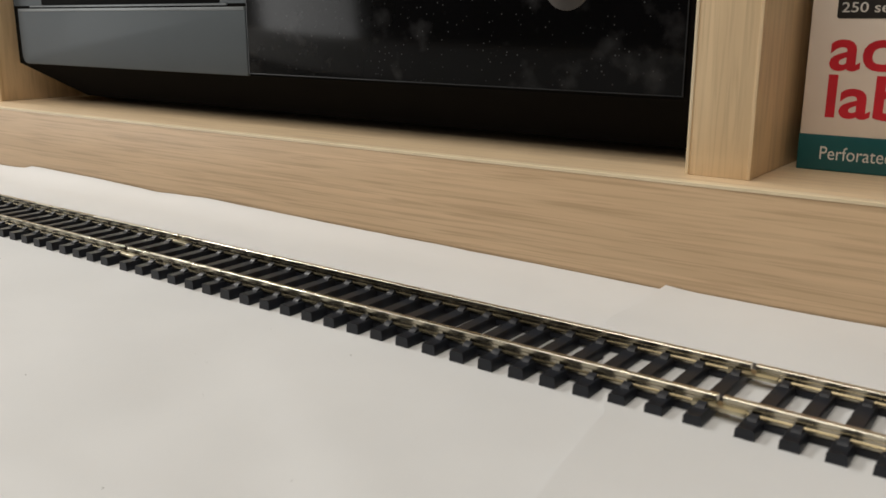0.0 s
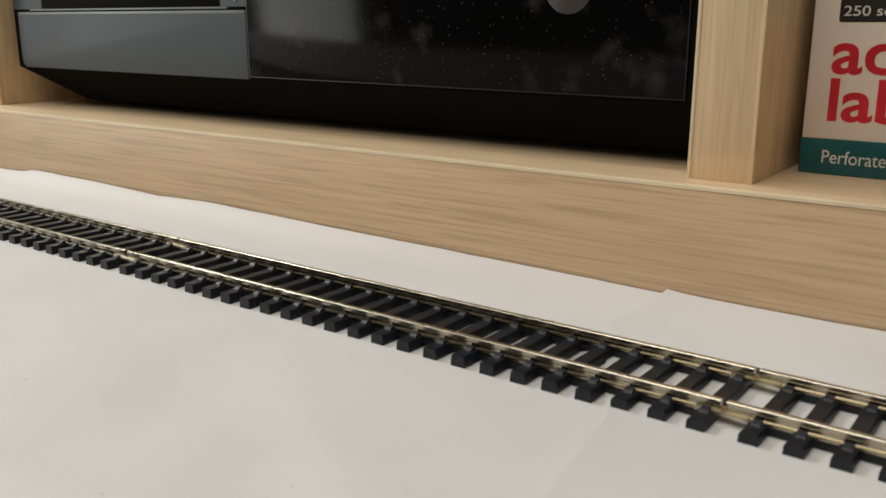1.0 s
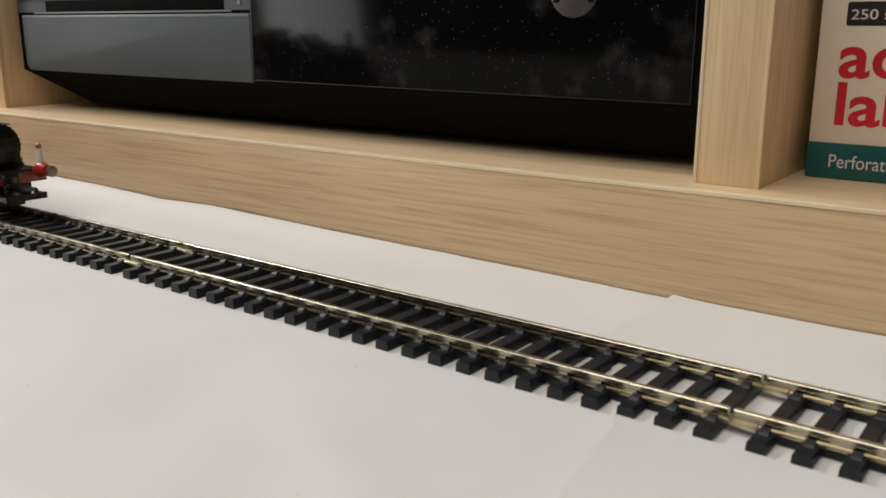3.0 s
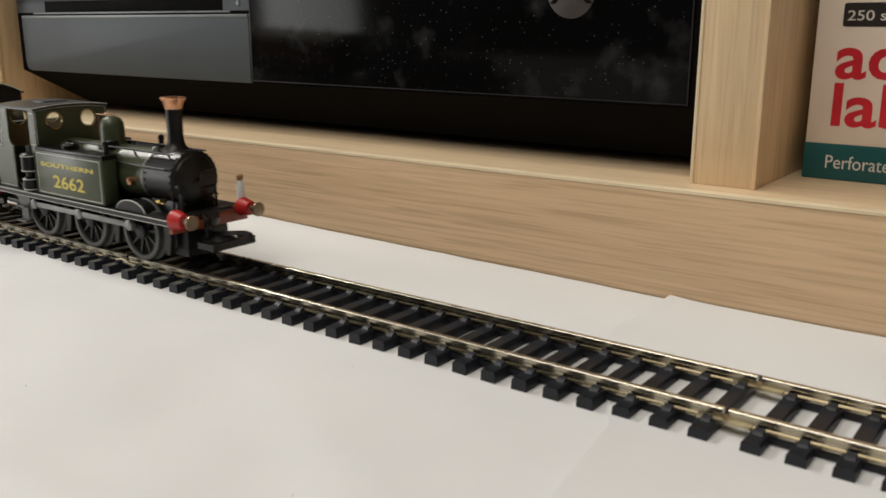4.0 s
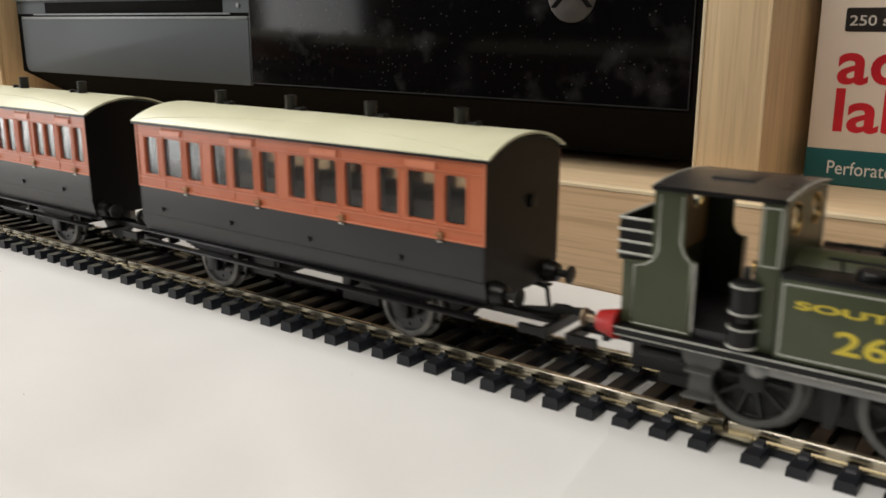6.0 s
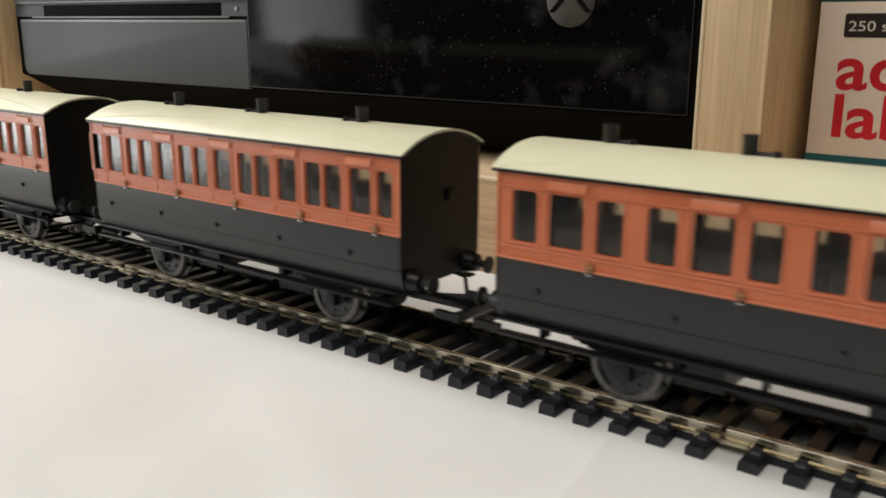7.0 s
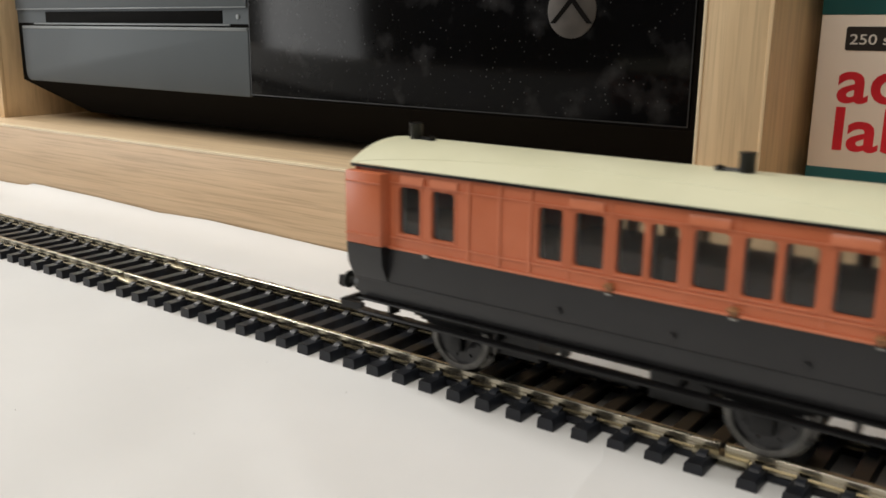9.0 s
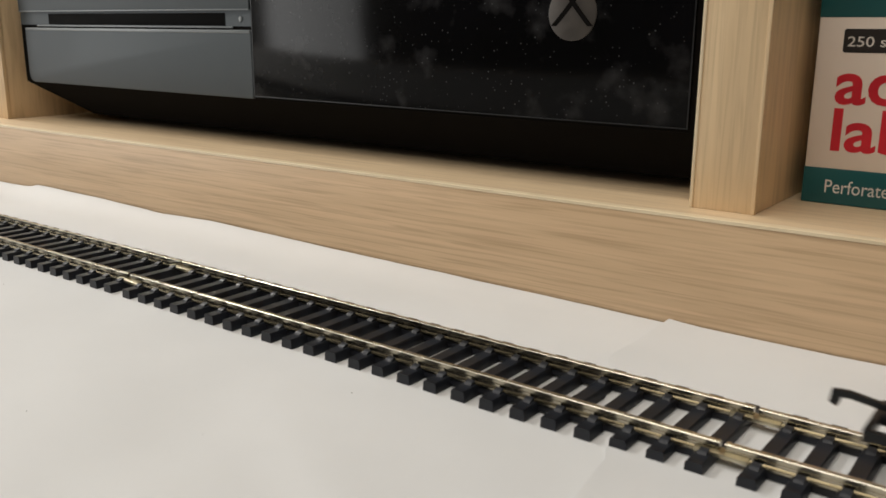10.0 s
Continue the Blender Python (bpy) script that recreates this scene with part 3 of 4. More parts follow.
# ---- rolling stock (x forwards from the leading end, z from the rail top) ----
def wheelset(parent, x, radius, spokes, mat_centre):
    """An axle with two wheels; it turns as one."""
    b = bmesh.new()
    lathe(b, [(1.0, -7.4), (1.0, 7.4)], (0, 0, 0), "y", 12)
    axle = part("wheelset", b, STEEL, parent, "steel axle with two wheels", pose(x * MM, 0, radius * MM))
    for s in (-1, 1):
        rim, mid = bmesh.new(), bmesh.new()
        prof = [(radius - 1.25, 7.3), (radius + 0.75, 7.3), (radius + 0.75, 7.75), (radius, 8.0), (radius - 0.1, 9.7), (radius - 0.3, 9.8), (radius - 1.25, 9.8)]
        lathe(rim, [(r, s * h) for r, h in prof + prof[:1]], (0, 0, 0), "y", 36)
        if spokes:
            gaps = []
            for i in range(spokes):
                a0, a1 = 2 * math.pi * i / spokes, 2 * math.pi * (i + 1) / spokes
                ro, ri = radius - 1.35, 2.1
                go, gi = 0.30 / ro, 0.34 / ri
                outer = [a0 + go + (a1 - a0 - 2 * go) * k / 4 for k in range(5)]
                inner = [a1 - gi - (a1 - a0 - 2 * gi) * k / 2 for k in range(3)]
                gaps.append([(ro * math.cos(a), ro * math.sin(a)) for a in outer] + [(ri * math.cos(a), ri * math.sin(a)) for a in inner])
            plate(mid, circle(0, 0, radius - 0.9, 36), gaps, "y", s * 8.2, s * 9.0)
            lathe(mid, [(2.0, s * 8.9), (2.0, s * 10.0), (1.5, s * 10.2)], (0, 0, 0), "y", 16)
            rod(mid, (-3.1, s * 8.8, 0), (-3.1, s * 11.0, 0), 0.9, 10)
            prism(mid, [(-4.3, -0.9), (0, -1.8), (0, 1.8), (-4.3, 0.9)], "y", s * 9.1, s * 9.9)
        else:
            lathe(mid, [(0.9, s * 9.9), (1.2, s * 9.7), (1.6, s * 9.0), (radius - 1.6, s * 9.1), (radius - 1.1, s * 9.5), (radius - 1.1, s * 7.5)], (0, 0, 0), "y", 30)
            for i in range(8):
                a = 2 * math.pi * (i + 0.5) / 8
                rod(mid, ((radius - 2.6) * math.cos(a), s * 8.9, (radius - 2.6) * math.sin(a)), ((radius - 2.6) * math.cos(a), s * 9.35, (radius - 2.6) * math.sin(a)), 0.35, 6)
        part("wheel", [(rim, RIM if not spokes else TYRE), (mid, mat_centre)], None, axle, "spoked driving wheel" if spokes else "disc carriage wheel")
    return axle


def buffer(parent, x, y, z, way, mat, size=1.95, face=None):
    b = bmesh.new()
    lathe(b, [(2.7, -7.0 * way), (2.6, -6.2 * way), (1.9, -3.4 * way), (1.6, -3.2 * way)], (x, y, z), "x", 16)
    stock = part("buffer", b, mat, parent)
    b = bmesh.new()
    lathe(b, [(0.8, -4 * way), (0.8, -0.9 * way), (size, -0.7 * way), (size, -0.25 * way), (size * 0.6, 0)], (x, y, z), "x", 18)
    part("buffer_head", b, face or BUFFERFACE, stock, "round dull metal buffer head")


def coupling(parent, x, way):
    """Tension-lock coupling: shank, bumper bar and hook."""
    b = bmesh.new()
    box(b, min(x, x - way * 16), max(x, x - way * 16), -1.6, 1.6, 6.6, 8.2, 0.2)
    box(b, min(x, x + way * 1.2), max(x, x + way * 1.2), -7.0, 7.0, 5.6, 7.6, 0.2)
    for s in (-1, 1):
        box(b, min(x, x - way * 5), max(x, x - way * 5), s * 6.4 - 0.6, s * 6.4 + 0.6, 5.8, 7.4)
    ob = part("coupling", b, BLACK, parent, "black plastic bar coupling")
    b = bmesh.new()
    prism(b, [(x - way * 8, 7.6), (x - way * 8, 8.6), (x + way * 5, 10.6), (x + way * 7.6, 10.4), (x + way * 7.9, 8.2), (x + way * 6.6, 7.6),
              (x + way * 6.2, 8.6), (x + way * 6.4, 9.3), (x + way * 4.6, 9.4)], "y", -0.5, 0.5)
    part("hook", b, BLACK, ob)
    return ob


def make_loco():
    lo = thing("tank_locomotive", "olive green model tank locomotive with copper-capped chimney, on the track", "locomotive")
    HW = 12.6
    b = bmesh.new()
    box(b, -97.4, -7.0, -HW - 0.5, HW + 0.5, 13.1, 13.7, 0.12)
    for s in (-1, 1):
        box(b, -97.4, -7.0, s * 12.8 - 0.3, s * 12.8 + 0.3, 12.0, 13.2)
    fp = part("footplate", b, BLACK, lo)
    for s in (-1, 1):
        b = bmesh.new()
        box(b, -97.3, -7.1, s * 13.13 - 0.05, s * 13.13 + 0.05, 13.35, 13.62)
        box(b, -97.3, -7.1, s * 13.13 - 0.05, s * 13.13 + 0.05, 12.1, 12.24)
        part("lining", b, LINE, fp, "pale lining along the footplate edge")
    # frames and underparts
    b = bmesh.new()
    box(b, -95, -8.5, -6.6, 6.6, 4.5, 13.1, 0.3)
    box(b, -90, -10, -5.5, 5.5, 2.2, 4.6, 0.3)
    part("chassis", b, BLACK, lo)
    for s in (-1, 1):
        for ax in (-36.5, -60.5, -13.5):
            b = bmesh.new()
            prism(b, [(ax - 1.2, 12), (ax + 1.2, 12), (ax + 1.6, 7), (ax + 0.6, 3), (ax - 0.8, 3)], "y", s * 8.0, s * 9.4)
            part("brake_hanger", b, WHEELGREY, lo)
    # front and rear beams
    for xa, xb, m in ((-8.2, -6.8, ORANGE), (-98.0, -96.8, BLACK)):
        b = bmesh.new()
        box(b, xa, xb, -12.4, 12.4, 10.0, 14.2, 0.2)
        part("buffer_beam", b, m, lo, "orange-red buffer beam" if m is ORANGE else "")
    for y in (-11.0, 11.0):
        buffer(lo, -0.2, y, 13.6, 1, RED)
        buffer(lo, -102.6, y, 13.2, -1, RED, 1.7)
    coupling(lo, 0.9, 1)
    coupling(lo, -107.0, -1)
    b = bmesh.new()
    prism(b, [(-6.8, 10.6), (-4.2, 10.9), (-3.6, 12.6), (-4.4, 12.6), (-4.8, 11.8), (-6.8, 12.2)], "y", -0.4, 0.4)
    part("draw_hook", b, STEEL, lo)
    # pipes standing before the smokebox, hose on the beam
    b = bmesh.new()
    pipe(b, [(-9.2, -7.2, 13.6), (-9.2, -7.2, 19.5), (-9.3, -7.2, 20.6), (-9.9, -7.2, 21.2), (-10.6, -7.2, 21.0)], 0.62, 10)
    part("vacuum_pipe", b, BLACK, lo, "black upright vacuum pipe")
    b = bmesh.new()
    pipe(b, [(-6.9, -3.4, 13.0), (-5.4, -3.4, 13.4), (-4.4, -3.4, 12.6), (-4.2, -3.3, 10.8), (-4.6, -3.0, 8.6), (-6.4, -2.8, 7.4)], 0.7, 10)
    part("brake_hose", b, BLACK, lo, "black drooping brake hose")
    b = bmesh.new()
    box(b, -7.0, -6.4, -2.4, 2.4, 10.3, 13.9, 0.2)
    part("draw_plate", b, BLACK, lo)
    b = bmesh.new()
    box(b, -9.5, -6.3, -8.4, 7.2, 13.7, 14.5, 0.3)
    part("front_step", b, BLACK, lo)
    # smokebox, boiler
    b = bmesh.new()
    lathe(b, [(7.75, -24.2), (7.75, -12.9), (7.5, -12.6), (6.7, -12.5), (6.4, -12.1), (4.0, -11.5), (1.0, -11.2)], (0, 0, 22.0), "x", 40)
    sb = part("smokebox", b, BLACK, lo, "satin black smokebox")
    b = bmesh.new()
    for i in range(28):
        a = 2 * math.pi * i / 28
        for x in (-13.2, -23.7):
            lathe(b, [(0.3, 7.7), (0.27, 8.0), (0.05, 8.1)], (0, 0, 0), "z", 5)
            for v in take(b, len(b.verts) - 15):
                v.co = Vector((x + v.co.x, v.co.y * math.cos(a) - v.co.z * math.sin(a), 22.0 + v.co.y * math.sin(a) + v.co.z * math.cos(a)))
    part("rivets", b, BLACK, sb)
    b = bmesh.new()
    rod(b, (-11.3, 0, 22), (-10.3, 0, 22), 0.45)
    rod(b, (-10.8, 0, 22), (-10.8, 0.9, 23.6), 0.18)
    rod(b, (-11.0, 0, 22), (-11.0, -1.6, 21.4), 0.18)
    for z in (24.5, 19.8):
        rod(b, (-11.7, 6.2, z), (-11.4, 1.0, z), 0.28)
    part("door_handle", b, BLACK, sb)
    b = bmesh.new()
    prism(b, [(-6.4, 13.6), (6.4, 13.6), (5.2, 17.5), (-5.2, 17.5)], "x", -24, -13)
    part("saddle", b, BLACK, lo)
    b = bmesh.new()
    lathe(b, [(7.15, -69.5), (7.15, -24.2)], (0, 0, 21.8), "x", 40)
    bo = part("boiler", b, GREEN, lo, "olive green boiler barrel")
    b = bmesh.new()
    lathe(b, [(7.25, -26.2), (7.25, -25.7)], (0, 0, 21.8), "x", 40)
    part("boiler_band", b, RODGREY, bo)
    # chimney
    b = bmesh.new()
    lathe(b, [(4.4, 28.6), (3.7, 29.4), (2.7, 30.3), (2.25, 31.6), (2.05, 33.5), (2.2, 40.4)], (-19.6, 0, 0), "z", 28)
    ch = part("chimney", b, BLACK, lo)
    b = bmesh.new()
    lathe(b, [(2.25, 40.2), (2.4, 41.2), (2.8, 42.2), (3.35, 42.9), (3.4, 43.2), (2.9, 43.4), (2.0, 43.3), (1.9, 41)], (-19.6, 0, 0), "z", 28)
    part("chimney_cap", b, COPPER, ch, "polished copper chimney cap")
    # dome, whistle, fittings
    b = bmesh.new()
    lathe(b, [(4.5, 28.0), (3.7, 28.8), (3.4, 30), (3.35, 33.4), (3.15, 34.8), (2.5, 35.9), (1.4, 36.5), (0.2, 36.7)], (-48.6, 0, 0), "z", 30)
    do = part("dome", b, GREEN, lo, "olive green steam dome")
    b = bmesh.new()
    rod(b, (-54.0, -1.2, 36.9), (-49.0, -1.2, 36.9), 0.2)
    rod(b, (-54.0, 1.2, 36.9), (-49.0, 1.2, 36.9), 0.2)
    rod(b, (-53.2, -1.2, 28), (-53.2, -1.2, 37), 0.14)
    rod(b, (-53.2, 1.2, 28), (-53.2, 1.2, 37), 0.14)
    part("safety_valve", b, BRONZE, do)
    b = bmesh.new()
    lathe(b, [(1.0, 28.2), (0.95, 29.0), (1.05, 29.5), (0.8, 30.1), (0.3, 30.35)], (-23.6, -3.6, 0), "z", 16)
    part("snifting_valve", b, STEEL, lo, "small bright snifting valve")
    b = bmesh.new()
    lathe(b, [(1.9, 28.0), (1.7, 30.2), (1.3, 30.4)], (-44.0, -3.2, 0), "z", 14)
    part("clack_valve", b, BLACK, lo)
    for s in (-1, 1):
        b = bmesh.new()
        rod(b, (-64.0, s * 5.4, 29.0), (-14.4, s * 5.4, 29.0), 0.26)
        for x in (-62, -46, -31, -16):
            rod(b, (x, s * 4.6, 27.2), (x, s * 5.4, 29.0), 0.26)
        part("handrail", b, BLACK, lo, "thin black boiler handrail")
        b = bmesh.new()
        rod(b, (-36.5, s * 7.6, 25.3), (-14.6, s * 7.6, 25.3), 0.32)
        part("handrail", b, BLACK, lo, "thin black boiler handrail")
    # side tanks
    for s in (-1, 1):
        b = bmesh.new()
        y0, y1 = sorted((s * 7.9, s * 12.7))
        box(b, -69.0, -35.6, y0, y1, 13.7, 27.2, 0.55)
        tank = part("side_tank", b, GREEN, lo, "olive green side tank lined in grey")
        b = bmesh.new()
        y0, y1 = sorted((s * 6.0, s * 12.2))
        box(b, -68.6, -36.0, y0, y1, 27.1, 27.35, 0.1)
        part("tank_top", b, BLACK, tank)
        b = bmesh.new()
        line_frame(b, -68.3, -36.5, 14.5, 26.0, s * 12.7, 0.22, s * 0.06)
        part("lining", b, LINE, tank)
        b = bmesh.new()
        y0, y1 = sorted((s * 10.4, s * 12.85))
        box(b, -69.0, -35.45, y0, y1, 26.35, 27.65, 0.6)
        y0, y1 = sorted((s * 7.7, s * 12.6))
        box(b, -37.0, -35.45, y0, y1, 26.35, 27.62, 0.55)
        part("beading", b, BLACK, tank, "rounded black tank edge")
        b = bmesh.new()
        lathe(b, [(2.4, 27.1), (2.4, 28.6), (2.1, 28.9), (0.5, 29.1)], (-56.8, s * 8.6, 0), "z", 20)
        rod(b, (-58.9, s * 8.6, 28.9), (-54.7, s * 8.6, 28.9), 0.3)
        part("filler_cap", b, BLACK, tank)
        b = bmesh.new()
        rod(b, (-38.6, s * 9.0, 27), (-38.6, s * 9.0, 30.6), 0.75, 10)
        lathe(b, [(1.0, 30.0), (0.8, 30.9), (0.2, 31.2)], (-38.6, s * 9.0, 0), "z", 12)
        part("tank_vent", b, BLACK, tank)
    writing("lettering", "SOUTHERN", -66.3, -39.9, 22.3, 23.6, -12.69, YELLOW, lo, 0.028, 0.06, "yellow painted lettering")
    writing("lettering", "2662", -60.3, -44.8, 16.5, 20.2, -12.69, YELLOW, lo, 0.016, 0.06, "yellow painted numerals")
    # cab
    cab = [(-11.9, 27.0), (11.9, 27.0), (11.9, 37.9), (6, 38.5), (0, 38.7), (-6, 38.5), (-11.9, 37.9)]
    for xa, xb, base in ((-70.2, -69.5, 27.0), (-90.3, -89.6, 25.0)):
        b = bmesh.new()
        out = [(u, base if v == 27.0 else v) for u, v in cab]
        plate(b, out, [circle(-5.6, 34.3, 2.45), circle(5.6, 34.3, 2.45)], "x", xa, xb)
        pl = part("cab_plate", [(b, GREEN)], None, lo, "olive green cab end plate with round windows")
        for y in (-5.6, 5.6):
            b = bmesh.new()
            pipe(b, [(xb, y + 2.55 * math.cos(a), 34.3 + 2.55 * math.sin(a)) for a in np.linspace(0, 2 * math.pi, 29)], 0.2)
            part("window_ring", b, BRASS, pl, "brass window ring")
            b = bmesh.new()
            lathe(b, [(2.5, 0), (2.5, 0.2)], (xa + 0.25, y, 34.3), "x", 24)
            part("window_glass", b, PANE, pl)
        b = bmesh.new()
        xl = xb + 0.04 if base == 27.0 else xa - 0.04
        pipe(b, [(xl, -11.5, base + 0.6), (xl, -11.5, 37.4), (xl, -6, 37.95), (xl, 0, 38.1), (xl, 6, 37.95), (xl, 11.5, 37.4), (xl, 11.5, base + 0.6)], 0.13)
        part("lining", b, LINE, pl)
        b = bmesh.new()
        plate(b, [(u * 0.97, v + (0.2 if v < 30 else -0.2)) for u, v in out], [circle(-5.6, 34.3, 2.5), circle(5.6, 34.3, 2.5)], "x",
              xa - 0.12 if base == 27.0 else xb, xa if base == 27.0 else xb + 0.12)
        part("lining_board", b, CABINSIDE, pl, "ochre painted inside face")
    for s in (-1, 1):
        y0, y1 = sorted((s * 11.3, s * 11.9))
        b = bmesh.new()
        curve = [(-82.9 - 2.0 * math.sin(radians(a)), 29.2 - 2.8 * math.cos(radians(a))) for a in range(0, 91, 15)]
        prism(b, [(-93.4, 13.7), (-82.7, 13.7), (-82.7, 26.4)] + curve + [(-84.9, 37.9), (-89.6, 37.9), (-89.6, 27.6),
              (-90.2, 26.0), (-91.4, 25.2), (-95.6, 25.0), (-93.6, 24.2)], "y", y0, y1)
        side = part("cab_side", b, GREEN, lo, "olive green cab side panel and pillar")
        b = bmesh.new()
        line = [(-89.2, 36.8), (-89.2, 27.4), (-90.0, 25.6), (-91.4, 24.7), (-93.2, 24.3), (-93.2, 14.2), (-83.3, 14.2), (-83.3, 26.0),
                (-84.6, 27.2), (-85.4, 29.2), (-85.4, 36.8)]
        pipe(b, [(u, s * 11.92, v) for u, v in line], 0.15)
        part("lining", b, LINE, side)
        b = bmesh.new()
        box(b, -73.0, -69.5, y0, y1, 13.7, 37.9, 0.1)
        col = part("cab_pillar", b, GREEN, lo)
        b = bmesh.new()
        line_frame(b, -72.7, -69.8, 27.5, 36.8, s * 11.9, 0.2, s * 0.06)
        part("lining", b, LINE, col)
        b = bmesh.new()
        rod(b, (-73.6, s * 12.0, 15.0), (-73.6, s * 12.0, 27.5), 0.25)
        rod(b, (-82.3, s * 12.0, 15.0), (-82.3, s * 12.0, 26.5), 0.25)
        part("handrail", b, STEEL, lo, "steel cab handrail")
    b = bmesh.new()
    arc = [(-12.3 + 24.6 * i / 16, 38.2 + 0.85 * (1 - ((-12.3 + 24.6 * i / 16) / 12.3) ** 2)) for i in range(17)]
    prism(b, arc + [(u, v - 0.6) for u, v in arc[::-1]], "x", -90.7, -69.2)
    roof = part("cab_roof", b, ROOFBLACK, lo, "dark grey gently arched cab roof")
    for s in (-1, 1):
        b = bmesh.new()
        box(b, -90.7, -69.2, s * 12.15 - 0.2, s * 12.15 + 0.2, 37.5, 38.25)
        part("roof_rim", b, BLACK, roof)
    for x in (-90.7, -69.2):
        b = bmesh.new()
        pipe(b, [(x, u, v - 0.1) for u, v in arc], 0.16)
        part("lining", b, LINE, roof)
    b = bmesh.new()
    box(b, -84, -77, -4, 4, 38.7, 39.3, 0.2)
    part("roof_ventilator", b, ROOFBLACK, roof)
    b = bmesh.new()
    box(b, -89.6, -70.2, -11.2, 11.2, 13.7, 15.2)
    box(b, -75, -70.2, -7, 7, 15.2, 26.5, 0.8)
    part("cab_interior", b, ROOFBLACK, lo, "dark cab floor and backhead")
    b = bmesh.new()
    for y, z in ((-3, 25), (3, 25), (0, 22.5), (-4, 20)):
        lathe(b, [(1.2, -75.9), (1.2, -75.0)], (0, y, z), "x", 12)
    rod(b, (-76.2, -1.5, 23.6), (-75.6, 2.6, 26.2), 0.3)
    part("gauge", b, BRASS, lo, "small brass cab fittings")
    # bunker and coal rails
    b = bmesh.new()
    box(b, -95.6, -89.7, -11.3, 11.3, 13.7, 25.0, 0.2)
    bunker = part("bunker", b, GREEN, lo)
    for k in range(4):
        z = 26.1 + k * 2.0
        b = bmesh.new()
        pipe(b, [(-89.8, -11.5, z), (-96.4, -11.5, z), (-96.6, -11.3, z), (-96.6, 11.3, z), (-96.4, 11.5, z), (-89.8, 11.5, z)], 0.24)
        part("coal_rail", b, LINE, bunker, "pale horizontal coal rail")
    b = bmesh.new()
    for s in (-1, 1):
        box(b, -96.4, -89.8, s * 11.2 - 0.12, s * 11.2 + 0.12, 24.8, 32.0)
    box(b, -96.5, -96.2, -11.2, 11.2, 24.8, 32.0)
    part("coal_rail_plate", b, BLACK, bunker)
    # air pump beside the cab
    b = bmesh.new()
    lathe(b, [(2.0, 13.8), (2.3, 14.2), (2.3, 17.6), (1.2, 18.2), (1.2, 19.2), (2.3, 19.6), (2.3, 24.6), (1.8, 25.0), (0.6, 25.2), (0.5, 27.2)], (-74.2, -12.2, 0), "z", 20)
    pump = part("air_pump", b, BLACK, lo, "black upright air pump with pale bands")
    for z in (14.4, 17.4, 19.9, 24.2):
        b = bmesh.new()
        lathe(b, [(2.42, z - 0.14), (2.42, z + 0.14)], (-74.2, -12.2, 0), "z", 20)
        part("pump_band", b, LINE, pump)
    # splashers, sandbox fittings
    for s in (-1, 1):
        y0, y1 = sorted((s * 7.9, s * 11.6))
        b = bmesh.new()
        top = [(-25.6 + 6.6 * math.cos(radians(a)), 12.9 + 3.7 * math.sin(radians(a))) for a in range(8, 173, 8)]
        prism(b, top, "y", y0, y1)
        sp = part("splasher", b, BLACK, lo, "black wheel splasher with pale edge")
        b = bmesh.new()
        pipe(b, [(u, s * 11.6, v) for u, v in top], 0.2)
        part("lining", b, LINE, sp)
        b = bmesh.new()
        lathe(b, [(1.0, s * 7.0), (1.1, s * 8.6), (0.5, s * 9.0)], (-29.8, 0, 20.9), "y", 12)
        part("check_valve", b, COPPER, lo)
        b = bmesh.new()
        lathe(b, [(0.55, s * 7.0), (0.6, s * 9.3), (0.3, s * 9.6)], (-16.2, 0, 16.9), "y", 10)
        rod(b, (-17.4, s * 9.1, 16.9), (-14.4, s * 9.1, 16.5), 0.22)
        part("cylinder_cock", b, BRASS, lo)
        b = bmesh.new()
        rod(b, (-13.0, s * 6.9, 13.6), (-13.0, s * 6.9, 21.5), 0.35)
        part("lamp_iron", b, BLACK, lo)
        # footsteps
        b = bmesh.new()
        y0, y1 = sorted((s * 11.2, s * 11.8))
        prism(b, [(-84.2, 11.7), (-76.8, 11.7), (-77.4, 9.6), (-78.8, 8.2), (-78.6, 4.0), (-82.6, 4.0), (-82.2, 8.2), (-83.6, 9.6)], "y", y0, y1)
        y0, y1 = sorted((s * 11.5, s * 13.4))
        box(b, -83.0, -77.8, y0, y1, 3.7, 4.2)
        box(b, -82.8, -78.2, y0, y1 if s > 0 else y1, 8.2, 8.6)
        part("footstep", b, TYRE, lo, "grey metal cab footstep")
        b = bmesh.new()
        rod(b, (-91.5, s * 10, 9.2), (-84, s * 10, 9.2), 0.9, 10)
        part("cylinder", b, WHEELGREY, lo)
    # the cab and bunker stand level with the tank sides
    for ob in lo.children:
        if ob.name.split(".")[0] in ("cab_plate", "cab_side", "cab_pillar", "cab_roof", "cab_interior", "bunker", "air_pump", "footstep"):
            for o in (ob, *ob.children):
                o.data.transform(Matrix.Translation((0.2 * MM, 0, 0.15 * MM)) @ Matrix.Diagonal((1, 0.98, 1, 1)))
    # lamp on the footplate
    b = bmesh.new()
    lathe(b, [(1.05, 13.6), (1.05, 17.4), (0.85, 18.6), (0.65, 19.4)], (-7.6, 11.0, 1.4), "z", 14)
    lamp = part("headlamp", b, LAMPWHITE, lo, "small white headlamp with dark handle")
    b = bmesh.new()
    lathe(b, [(0.5, 20.6), (0.9, 21.2), (0.9, 22.2), (0.5, 22.5)], (-7.6, 11.0, 0), "z", 10)
    part("handle", b, BRONZE, lamp)
    axles = [wheelset(lo, x, 8.0, 10, WHEELGREY) for x in (-24.5, -48.5, -72.5)]
    rods = []
